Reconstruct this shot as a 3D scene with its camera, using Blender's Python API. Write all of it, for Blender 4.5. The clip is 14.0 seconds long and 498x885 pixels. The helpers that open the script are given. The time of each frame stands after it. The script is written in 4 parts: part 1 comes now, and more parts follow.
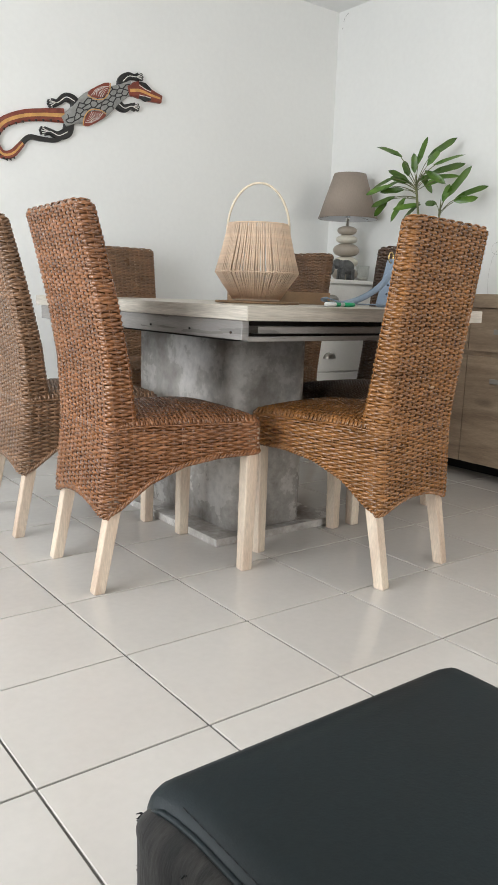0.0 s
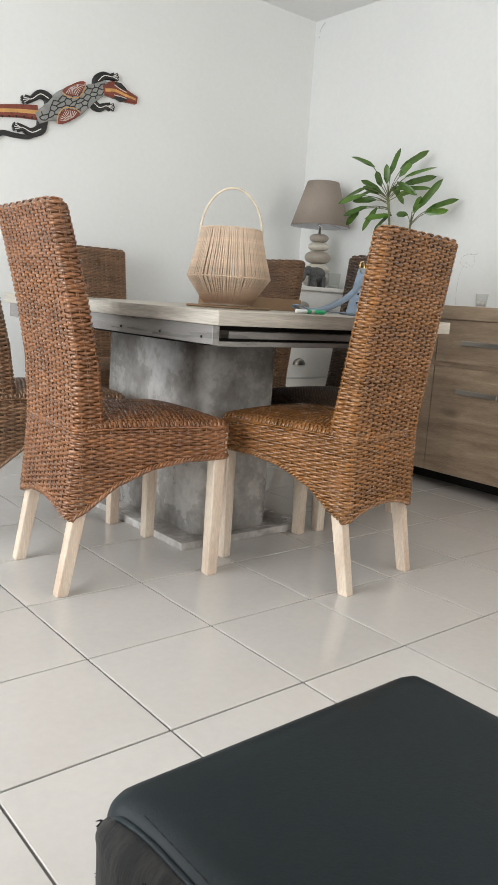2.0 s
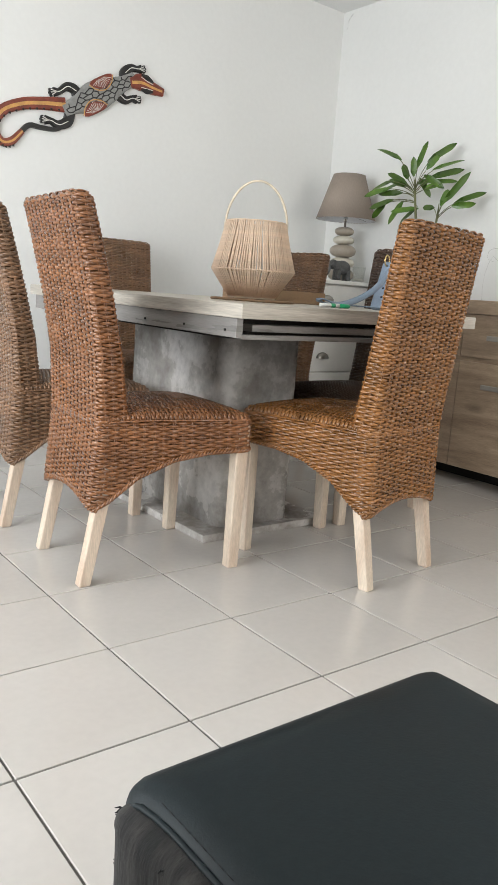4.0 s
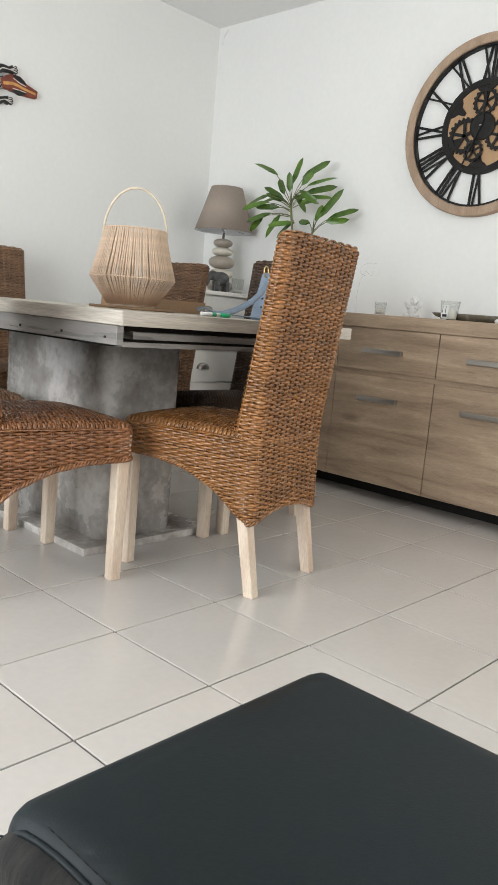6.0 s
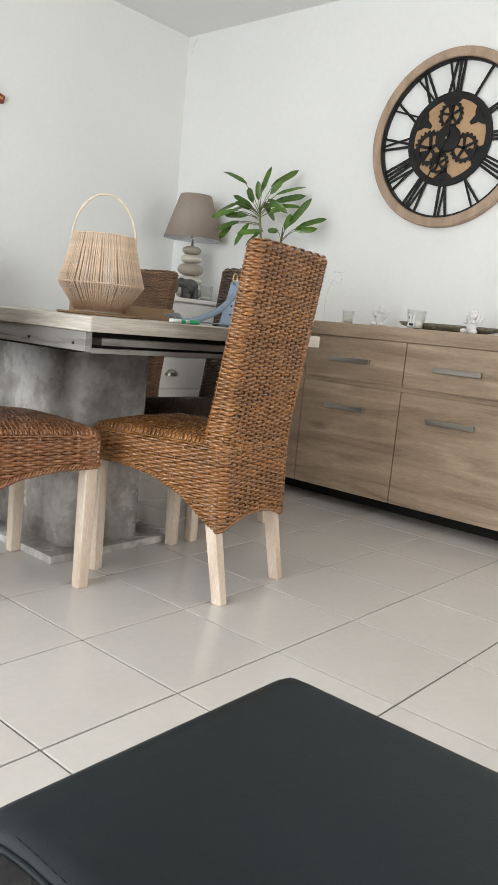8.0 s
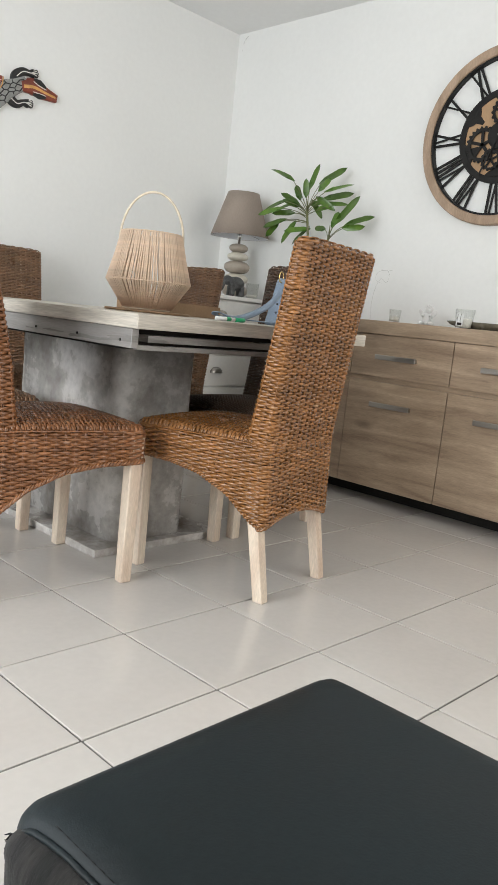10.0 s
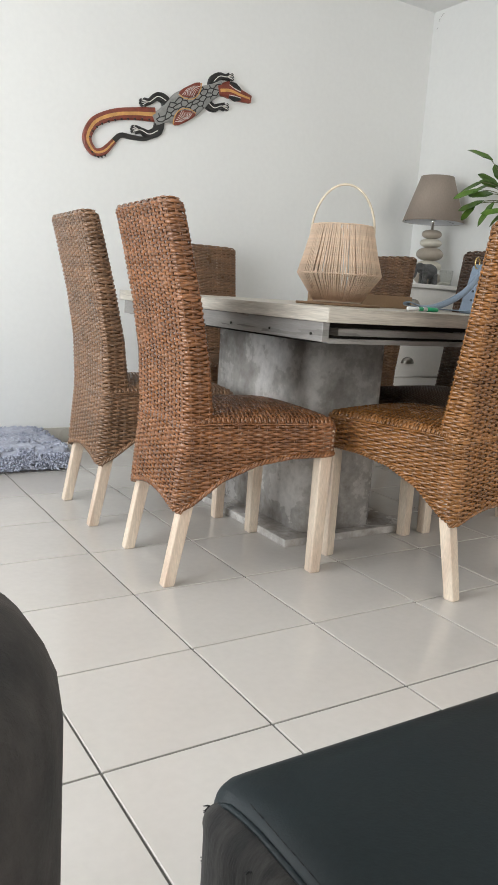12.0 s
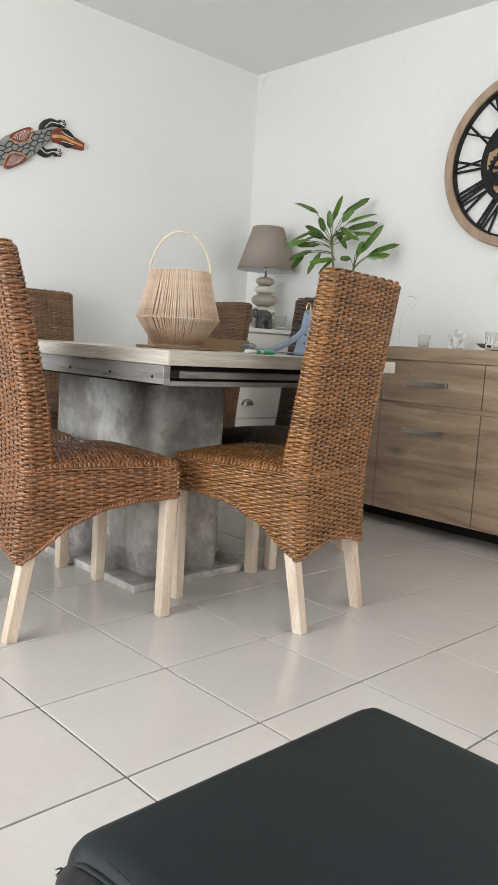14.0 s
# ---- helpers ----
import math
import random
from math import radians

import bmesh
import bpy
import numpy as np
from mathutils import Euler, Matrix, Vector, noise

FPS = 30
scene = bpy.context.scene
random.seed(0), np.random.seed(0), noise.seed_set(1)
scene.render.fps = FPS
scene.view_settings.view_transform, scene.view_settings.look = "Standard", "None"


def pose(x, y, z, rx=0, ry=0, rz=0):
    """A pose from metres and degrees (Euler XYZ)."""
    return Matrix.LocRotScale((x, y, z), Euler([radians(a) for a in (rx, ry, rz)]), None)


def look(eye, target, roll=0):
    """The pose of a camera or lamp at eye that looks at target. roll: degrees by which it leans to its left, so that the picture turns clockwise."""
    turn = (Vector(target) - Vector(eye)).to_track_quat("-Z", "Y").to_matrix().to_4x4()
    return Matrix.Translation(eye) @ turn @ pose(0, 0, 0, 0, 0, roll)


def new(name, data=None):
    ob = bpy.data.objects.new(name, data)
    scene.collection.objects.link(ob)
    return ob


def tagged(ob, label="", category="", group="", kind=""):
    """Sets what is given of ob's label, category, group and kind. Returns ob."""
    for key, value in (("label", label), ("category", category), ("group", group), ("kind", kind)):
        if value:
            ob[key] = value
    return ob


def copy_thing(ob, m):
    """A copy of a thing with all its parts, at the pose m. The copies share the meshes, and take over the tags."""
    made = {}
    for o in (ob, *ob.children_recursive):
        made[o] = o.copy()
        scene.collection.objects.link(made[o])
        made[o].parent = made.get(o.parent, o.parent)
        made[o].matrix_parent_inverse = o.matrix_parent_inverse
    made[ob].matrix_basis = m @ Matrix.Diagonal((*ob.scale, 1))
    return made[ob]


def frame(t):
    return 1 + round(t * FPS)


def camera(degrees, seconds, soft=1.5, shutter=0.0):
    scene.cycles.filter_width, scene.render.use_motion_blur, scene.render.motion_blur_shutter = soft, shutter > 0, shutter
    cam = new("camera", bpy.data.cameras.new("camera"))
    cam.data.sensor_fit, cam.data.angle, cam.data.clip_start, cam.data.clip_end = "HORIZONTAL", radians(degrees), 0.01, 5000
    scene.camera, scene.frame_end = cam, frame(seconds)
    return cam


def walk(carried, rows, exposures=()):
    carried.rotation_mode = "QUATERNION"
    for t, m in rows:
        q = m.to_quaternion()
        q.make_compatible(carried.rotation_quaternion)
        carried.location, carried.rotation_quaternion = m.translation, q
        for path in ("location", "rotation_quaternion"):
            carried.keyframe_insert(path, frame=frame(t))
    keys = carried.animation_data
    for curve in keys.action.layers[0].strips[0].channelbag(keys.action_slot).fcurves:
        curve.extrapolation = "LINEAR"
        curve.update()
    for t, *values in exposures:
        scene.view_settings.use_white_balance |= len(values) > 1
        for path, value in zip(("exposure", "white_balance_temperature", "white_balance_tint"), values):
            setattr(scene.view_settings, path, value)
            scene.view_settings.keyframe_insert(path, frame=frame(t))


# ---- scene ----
EXPOSURES = [(0, -0.02), (2.5, 0.0), (6, 0.04), (10.5, 0.03), (11.5, -0.06), (12, -0.10), (12.5, -0.03), (13, 0.01), (14, 0.01)]
cam = camera(36.39, 14.0, soft=1.0)
# seconds, place, yaw, pitch, roll
PATH = [
    (0, -0.730, -1.050, 0.782, -36.90, -10.97, -1.92),
    (0.5, -0.735, -1.047, 0.780, -41.90, -9.75, -2.78),
    (1, -0.736, -1.045, 0.777, -42.12, -9.68, -3.33),
    (1.5, -0.734, -1.046, 0.780, -40.75, -10.15, -3.62),
    (2, -0.732, -1.049, 0.785, -39.08, -10.58, -3.69),
    (2.5, -0.733, -1.049, 0.784, -37.73, -10.70, -3.77),
    (5, -0.733, -1.053, 0.787, -37.27, -11.41, -4.13),
    (5.5, -0.734, -1.047, 0.786, -40.66, -10.54, -4.42),
    (6, -0.731, -1.039, 0.774, -46.33, -9.59, -4.97),
    (6.5, -0.735, -1.039, 0.774, -48.65, -9.23, -5.49),
    (7, -0.736, -1.041, 0.773, -48.85, -8.96, -5.49),
    (9.5, -0.734, -1.041, 0.773, -47.15, -8.86, -5.83),
    (10, -0.735, -1.039, 0.774, -45.30, -9.32, -5.89),
    (10.5, -0.738, -1.043, 0.776, -42.08, -10.06, -5.70),
    (11, -0.738, -1.047, 0.780, -37.53, -11.00, -5.23),
    (11.5, -0.735, -1.041, 0.781, -32.69, -11.56, -4.28),
    (12, -0.742, -1.044, 0.782, -31.19, -11.24, -3.69),
    (12.5, -0.738, -1.054, 0.782, -37.07, -9.11, -3.35),
    (13, -0.743, -1.051, 0.778, -42.32, -7.61, -3.39),
    (13.5, -0.742, -1.051, 0.777, -42.97, -7.23, -3.38),
    (14, -0.745, -1.049, 0.777, -43.11, -7.16, -3.46),
]
walk(cam, [(t, pose(x, y, z, 90 + pitch, roll, yaw)) for t, x, y, z, yaw, pitch, roll in PATH], EXPOSURES)

# ---- light ----
world = bpy.data.worlds.new("daylight")
scene.world = world
world.use_nodes = True
wn = world.node_tree.nodes
sky = wn.new("ShaderNodeTexSky")
sky.sky_type = "NISHITA"
sky.sun_disc = False
sky.sun_elevation, sky.sun_rotation = radians(50), radians(200)
world.node_tree.links.new(sky.outputs[0], wn["Background"].inputs[0])
wn["Background"].inputs[1].default_value = 0.12


def area_light(name, place, target, sx, sy, watts, colour):
    lamp = bpy.data.lights.new(name, "AREA")
    lamp.shape, lamp.size, lamp.size_y, lamp.energy, lamp.color = "RECTANGLE", sx, sy, watts, colour
    ob = new(name, lamp)
    ob.matrix_world = look(place, target)
    return ob


# daylight entering by the two glazed openings
area_light("window_light_west", (-2.62, 0.3, 1.15), (0, 0.3, 1.05), 2.3, 2.0, 126, (0.93, 0.97, 1.0))
area_light("window_light_south", (1.2, -3.28, 1.2), (1.2, 0, 1.0), 1.9, 1.9, 42, (1.0, 0.965, 0.91))


# ---- materials ----
def material(name, colour, rough=0.5, metal=0.0, vary=0.12, scale=6.0, fine=60.0, bump=0.0, bump_scale=200.0,
             stretch=(1, 1, 1), second=None, mix_low=0.35, mix_high=0.65, island=0.0, each=0.0, coat=0.0, rough_vary=0.08, spec=0.5):
    """A principled surface with colour varied at two scales, roughness varied with it, and fine relief."""
    m = bpy.data.materials.new(name)
    m.use_nodes = True
    nt = m.node_tree
    n, l = nt.nodes, nt.links
    bsdf = n["Principled BSDF"]
    tc = n.new("ShaderNodeTexCoord")
    mp = n.new("ShaderNodeMapping")
    mp.inputs["Scale"].default_value = stretch
    l.new(tc.outputs["Object"], mp.inputs[0])
    big = n.new("ShaderNodeTexNoise")
    big.inputs["Scale"].default_value, big.inputs["Detail"].default_value = scale, 4
    small = n.new("ShaderNodeTexNoise")
    small.inputs["Scale"].default_value, small.inputs["Detail"].default_value = fine, 3
    l.new(mp.outputs[0], big.inputs[0])
    l.new(mp.outputs[0], small.inputs[0])
    ramp = n.new("ShaderNodeValToRGB")
    c2 = second or [c * (1 - 2.2 * vary) for c in colour]
    ramp.color_ramp.elements[0].position, ramp.color_ramp.elements[1].position = mix_low, mix_high
    ramp.color_ramp.elements[0].color = (*c2, 1)
    ramp.color_ramp.elements[1].color = (*colour, 1)
    l.new(big.outputs[0], ramp.inputs[0])
    # fine scale: value between 1 - vary and 1 + vary
    fin = n.new("ShaderNodeMapRange")
    fin.inputs["From Min"].default_value, fin.inputs["From Max"].default_value = 0.3, 0.7
    fin.inputs["To Min"].default_value, fin.inputs["To Max"].default_value = 1 - vary, 1 + vary
    l.new(small.outputs[0], fin.inputs[0])
    value = fin.outputs[0]

    def times(value, source, amount):
        r = n.new("ShaderNodeMapRange")
        r.inputs["To Min"].default_value, r.inputs["To Max"].default_value = 1 - amount, 1 + amount
        l.new(source, r.inputs[0])
        x = n.new("ShaderNodeMath")
        x.operation = "MULTIPLY"
        l.new(value, x.inputs[0])
        l.new(r.outputs[0], x.inputs[1])
        return x.outputs[0]

    if island:
        g = n.new("ShaderNodeNewGeometry")
        value = times(value, g.outputs["Random Per Island"], island)
    if each:
        o = n.new("ShaderNodeObjectInfo")
        value = times(value, o.outputs["Random"], each)
    mul = n.new("ShaderNodeVectorMath")
    mul.operation = "SCALE"
    l.new(ramp.outputs[0], mul.inputs[0])
    l.new(value, mul.inputs["Scale"])
    l.new(mul.outputs[0], bsdf.inputs["Base Color"])
    rr = n.new("ShaderNodeMapRange")
    rr.inputs["From Min"].default_value, rr.inputs["From Max"].default_value = 0.3, 0.7
    rr.inputs["To Min"].default_value, rr.inputs["To Max"].default_value = max(rough - rough_vary, 0.02), min(rough + rough_vary, 1)
    l.new(big.outputs[0], rr.inputs[0])
    l.new(rr.outputs[0], bsdf.inputs["Roughness"])
    bsdf.inputs["Metallic"].default_value = metal
    bsdf.inputs["Coat Weight"].default_value = coat
    bsdf.inputs["Specular IOR Level"].default_value = spec
    if bump:
        bn = n.new("ShaderNodeTexNoise")
        bn.inputs["Scale"].default_value, bn.inputs["Detail"].default_value = bump_scale, 3
        l.new(mp.outputs[0], bn.inputs[0])
        b = n.new("ShaderNodeBump")
        b.inputs["Strength"].default_value, b.inputs["Distance"].default_value = bump, 0.002
        l.new(bn.outputs[0], b.inputs["Height"])
        l.new(b.outputs[0], bsdf.inputs["Normal"])
    return m


def glass(name, colour=(1, 1, 1), rough=0.02):
    """Thin clear glass: it lets light straight through and mirrors more at grazing angles."""
    m = bpy.data.materials.new(name)
    m.use_nodes = True
    n, l = m.node_tree.nodes, m.node_tree.links
    n.remove(n["Principled BSDF"])
    clear, gloss, fres, mix = n.new("ShaderNodeBsdfTransparent"), n.new("ShaderNodeBsdfGlossy"), n.new("ShaderNodeLayerWeight"), n.new("ShaderNodeMixShader")
    clear.inputs[0].default_value = (*colour, 1)
    gloss.inputs["Roughness"].default_value = rough
    rise = n.new("ShaderNodeMath")
    rise.operation = "POWER"
    rise.inputs[1].default_value = 4.0
    l.new(fres.outputs["Facing"], rise.inputs[0])
    soften = n.new("ShaderNodeMath")
    soften.operation = "MULTIPLY_ADD"
    soften.inputs[1].default_value, soften.inputs[2].default_value = 0.6, 0.03
    l.new(rise.outputs[0], soften.inputs[0])
    l.new(soften.outputs[0], mix.inputs[0])
    l.new(clear.outputs[0], mix.inputs[1])
    l.new(gloss.outputs[0], mix.inputs[2])
    l.new(mix.outputs[0], n["Material Output"].inputs[0])
    return m


M_WALL = material("white_wall_paint", (0.80, 0.80, 0.78), 0.75, vary=0.012, scale=1.5, fine=40, bump=0.12, bump_scale=260)
M_CEIL = material("ceiling_paint", (0.80, 0.80, 0.79), 0.8, vary=0.012, scale=1.2, fine=30, bump=0.1, bump_scale=200)
M_GROUT = material("grey_grout", (0.14, 0.132, 0.12), 0.9, vary=0.12, scale=8, fine=120)
M_TILE = material("beige_glazed_tile", (0.58, 0.545, 0.505), 0.2, vary=0.02, scale=3.5, fine=50, bump=0.05, bump_scale=60, each=0.025,
                  second=(0.55, 0.516, 0.476), rough_vary=0.05, spec=0.65)
M_BASE = material("beige_skirting_tile", (0.56, 0.53, 0.47), 0.3, vary=0.03, scale=5, fine=60)
M_WICKER_RED = material("red_brown_wicker", (0.235, 0.094, 0.034), 0.25, coat=0.34, vary=0.18, scale=11, fine=85, island=0.20, bump=0.25, bump_scale=420,
                        second=(0.165, 0.066, 0.025))
M_WICKER_GOLD = material("golden_brown_wicker", (0.285, 0.119, 0.034), 0.25, coat=0.34, vary=0.18, scale=11, fine=85, island=0.20, bump=0.25, bump_scale=420,
                         second=(0.195, 0.083, 0.025))
M_WICKER_GREY = material("weathered_brown_wicker", (0.22, 0.116, 0.06), 0.34, coat=0.22, vary=0.18, scale=11, fine=85, island=0.20, bump=0.25, bump_scale=420,
                         second=(0.16, 0.088, 0.047))
M_WICKER_DARK = material("dark_brown_wicker", (0.09, 0.05, 0.03), 0.45, vary=0.16, scale=11, fine=85, island=0.15, bump=0.25, bump_scale=420,
                         second=(0.06, 0.034, 0.022))
M_WICKER_BROWN = material("brown_wicker", (0.19, 0.10, 0.05), 0.4, vary=0.16, scale=11, fine=85, island=0.2, bump=0.25, bump_scale=420,
                         second=(0.13, 0.068, 0.035))
# dark brown of the plain sheets behind the weave: shade between strands, as colour
M_CORE = material("dark_core_for_gap_shade", (0.10, 0.044, 0.017), 0.9, vary=0.2, scale=20, spec=0.05)


def worn_patches(m, pale):
    """Here and there a strand has lost its stain and shows pale."""
    n, l = m.node_tree.nodes, m.node_tree.links
    bsdf = n["Principled BSDF"]
    geo, tc, nz = n.new("ShaderNodeNewGeometry"), n.new("ShaderNodeTexCoord"), n.new("ShaderNodeTexNoise")
    nz.inputs["Scale"].default_value = 13
    l.new(tc.outputs["Object"], nz.inputs[0])
    add, ramp, mix = n.new("ShaderNodeMath"), n.new("ShaderNodeMapRange"), n.new("ShaderNodeMix")
    add.operation = "MULTIPLY"
    l.new(geo.outputs["Random Per Island"], add.inputs[0])
    l.new(nz.outputs[0], add.inputs[1])
    ramp.inputs["From Min"].default_value, ramp.inputs["From Max"].default_value = 0.54, 0.68
    ramp.inputs["To Max"].default_value = 0.75
    l.new(add.outputs[0], ramp.inputs[0])
    mix.data_type = "RGBA"
    l.new(ramp.outputs[0], mix.inputs[0])
    l.new(bsdf.inputs["Base Color"].links[0].from_socket, mix.inputs[6])
    mix.inputs[7].default_value = (*pale, 1)
    l.new(mix.outputs[2], bsdf.inputs["Base Color"])


worn_patches(M_WICKER_RED, (0.40, 0.27, 0.18))
worn_patches(M_WICKER_GOLD, (0.50, 0.34, 0.20))
worn_patches(M_WICKER_GREY, (0.36, 0.28, 0.21))
M_LEG = material("whitewashed_wood", (0.65, 0.545, 0.43), 0.55, vary=0.13, scale=5, fine=70, stretch=(6, 6, 0.7), second=(0.54, 0.41, 0.31), bump=0.2, bump_scale=120)
M_TABLE = material("grey_oak_laminate", (0.52, 0.475, 0.405), 0.4, vary=0.10, scale=4, fine=55, stretch=(7, 0.5, 7), second=(0.40, 0.36, 0.305), bump=0.15, bump_scale=90)
M_EDGE = material("grey_oak_edge", (0.52, 0.475, 0.41), 0.42, vary=0.16, scale=5, fine=40, stretch=(0.5, 0.5, 9), second=(0.36, 0.325, 0.275), bump=0.15, bump_scale=90)
M_CONCRETE = material("concrete_look_laminate", (0.66, 0.63, 0.60), 0.24, vary=0.13, scale=6.5, fine=48, second=(0.345, 0.315, 0.285), bump=0.12, bump_scale=50,
                      mix_low=0.40, mix_high=0.66, rough_vary=0.14)
for node in M_CONCRETE.node_tree.nodes:
    if node.type == "TEX_NOISE":
        node.inputs["Detail"].default_value, node.inputs["Roughness"].default_value = 9, 0.64
M_APRON = material("brushed_grey_apron", (0.26, 0.245, 0.23), 0.30, vary=0.10, scale=5, fine=60, stretch=(1, 0.6, 8), second=(0.18, 0.17, 0.16))
# near-black for screws and feet, and for shade put under sideboard and tabletop
M_DARK = material("dark_fittings_and_shade", (0.02, 0.018, 0.016), 0.85, spec=0.15)
M_OAK = material("grey_brown_oak", (0.44, 0.325, 0.222), 0.44, vary=0.15, scale=2.8, fine=46, stretch=(6, 0.6, 6), second=(0.235, 0.162, 0.107), bump=0.15, bump_scale=110,
                 each=0.05, mix_low=0.3, mix_high=0.66)
for node in M_OAK.node_tree.nodes:
    if node.type == "TEX_NOISE":
        node.inputs["Distortion"].default_value, node.inputs["Detail"].default_value = 0.9, 6
kn = M_OAK.node_tree
vor, kr, km = kn.nodes.new("ShaderNodeTexVoronoi"), kn.nodes.new("ShaderNodeMapRange"), kn.nodes.new("ShaderNodeVectorMath")
kmap, kco = kn.nodes.new("ShaderNodeMapping"), kn.nodes.new("ShaderNodeTexCoord")
kmap.inputs["Scale"].default_value = (3.2, 2.0, 4.6)
kn.links.new(kco.outputs["Object"], kmap.inputs[0])
kn.links.new(kmap.outputs[0], vor.inputs[0])
vor.inputs["Scale"].default_value = 1.6
kr.inputs["From Min"].default_value, kr.inputs["From Max"].default_value = 0.04, 0.2
kr.inputs["To Min"].default_value, kr.inputs["To Max"].default_value = 0.62, 1.0
kn.links.new(vor.outputs["Distance"], kr.inputs[0])
km.operation = "SCALE"
kb = kn.nodes["Principled BSDF"]
kn.links.new(kb.inputs["Base Color"].links[0].from_socket, km.inputs[0])
kn.links.new(kr.outputs[0], km.inputs["Scale"])
kn.links.new(km.outputs[0], kb.inputs["Base Color"])
M_STEEL = material("brushed_steel", (0.40, 0.37, 0.33), 0.36, metal=1.0, vary=0.05, scale=6, fine=90, stretch=(1, 0.2, 8))
M_WHITE = material("white_lacquer", (0.84, 0.83, 0.80), 0.35, vary=0.02, scale=4, fine=50)
M_PEWTER = material("pewter", (0.36, 0.34, 0.31), 0.35, metal=1.0, vary=0.08)
M_SHADE = material("taupe_lampshade_cloth", (0.33, 0.27, 0.225), 0.85, vary=0.05, scale=6, fine=160, stretch=(1, 1, 0.4), bump=0.25, bump_scale=500)
M_SHADE_IN = material("white_shade_lining", (0.70, 0.70, 0.72), 0.8, vary=0.02)
M_PEBBLE_T = material("taupe_ceramic_pebble", (0.36, 0.31, 0.255), 0.35, vary=0.05, scale=12)
M_PEBBLE_C = material("cream_ceramic_pebble", (0.62, 0.58, 0.49), 0.35, vary=0.04, scale=12)
M_CHROME = material("chrome", (0.75, 0.75, 0.75), 0.15, metal=1.0, vary=0.02)
M_STONE = material("dark_grey_stoneware", (0.10, 0.10, 0.10), 0.45, vary=0.25, scale=40, fine=160, bump=0.4, bump_scale=160)
M_IVORY = material("white_plaster", (0.74, 0.73, 0.71), 0.6, vary=0.05, scale=30, fine=120)
M_LEAF = material("green_leaf", (0.085, 0.165, 0.018), 0.30, vary=0.10, scale=2.2, fine=14, second=(0.042, 0.10, 0.015), each=0.35)
M_STEM = material("green_brown_stem", (0.16, 0.17, 0.07), 0.6, vary=0.2, scale=25, fine=90)
M_POT = material("grey_ceramic_pot", (0.35, 0.33, 0.31), 0.5, vary=0.06)
M_SOIL = material("potting_soil", (0.05, 0.035, 0.025), 0.95, vary=0.3, scale=40)
M_STRING = material("natural_paper_cord", (0.74, 0.555, 0.41), 0.85, vary=0.10, scale=20, fine=200, island=0.12, bump=0.4, bump_scale=500)
M_RATTAN = material("pale_cane", (0.70, 0.60, 0.46), 0.5, vary=0.08, scale=20)
M_CORK = material("brown_wooden_mat", (0.30, 0.185, 0.10), 0.7, vary=0.14, scale=25, fine=120)
M_CARD = material("brown_cardboard", (0.33, 0.21, 0.12), 0.75, vary=0.06, scale=10, fine=120)
M_BAG = material("blue_grey_leather", (0.205, 0.265, 0.345), 0.45, vary=0.07, scale=12, fine=150, bump=0.3, bump_scale=400)
M_GOLD = material("gold_metal", (0.70, 0.52, 0.24), 0.25, metal=1.0, vary=0.04)
M_PEN = material("white_plastic", (0.78, 0.78, 0.76), 0.35, vary=0.02)
M_GREEN = material("green_plastic", (0.02, 0.38, 0.16), 0.35, vary=0.03)
M_LEATHER = material("black_leather", (0.0095, 0.016, 0.0185), 0.46, vary=0.10, scale=6, fine=120, bump=0.12, bump_scale=380, rough_vary=0.06, spec=0.24)
M_FABRIC = material("dark_grey_velvet", (0.068, 0.059, 0.053), 0.9, vary=0.3, scale=9, fine=50, stretch=(1, 1.6, 0.5), second=(0.02, 0.019, 0.018), bump=0.5, bump_scale=260)
M_WORN = material("worn_grey_fabric", (0.042, 0.039, 0.036), 0.9, vary=0.3, scale=16, fine=90, stretch=(1, 2.2, 0.35), second=(0.010, 0.0095, 0.009), mix_low=0.38, mix_high=0.68,
                  bump=0.6, bump_scale=180)
M_FRAY = material("black_frayed_thread", (0.012, 0.012, 0.012), 0.95, vary=0.2)
M_FLUFF = material("blue_grey_plush", (0.50, 0.52, 0.60), 0.95, vary=0.15, scale=14, fine=70, second=(0.36, 0.38, 0.47), bump=0.8, bump_scale=120, island=0.12)
M_CLOCK_WOOD = material("light_brown_clock_wood", (0.42, 0.30, 0.21), 0.5, vary=0.12, scale=5, fine=60, stretch=(4, 1.2, 1.2), second=(0.31, 0.215, 0.145))
M_DIAL_WOOD = material("honey_plywood", (0.46, 0.285, 0.15), 0.5, vary=0.07, scale=4, fine=60, stretch=(3, 5, 0.8))
M_IRON = material("black_painted_metal", (0.009, 0.008, 0.0075), 0.55, vary=0.1, scale=20, spec=0.3)
M_GLASS = glass("clear_glass", (0.965, 0.97, 0.965))
M_PANE = glass("window_glass")
M_PVC = material("white_window_frame", (0.78, 0.78, 0.77), 0.35, vary=0.01)
M_WAX = material("white_wax", (0.78, 0.76, 0.70), 0.5, vary=0.02)
M_TRAY = material("dark_grey_tray", (0.17, 0.15, 0.11), 0.25, vary=0.1, scale=20)
M_LIZ_GREY = material("grey_lacquer_paint", (0.27, 0.27, 0.26), 0.4, vary=0.08, scale=30)
M_LIZ_RED = material("brick_red_lacquer", (0.22, 0.045, 0.025), 0.4, vary=0.12, scale=30)
M_LIZ_BLACK = material("black_lacquer", (0.012, 0.0115, 0.011), 0.4, vary=0.1, scale=30)
M_LIZ_OCHRE = material("ochre_lacquer", (0.62, 0.33, 0.10), 0.4, vary=0.08, scale=30)
M_LIZ_WHITE = material("white_dot_paint", (0.72, 0.70, 0.66), 0.5, vary=0.03)


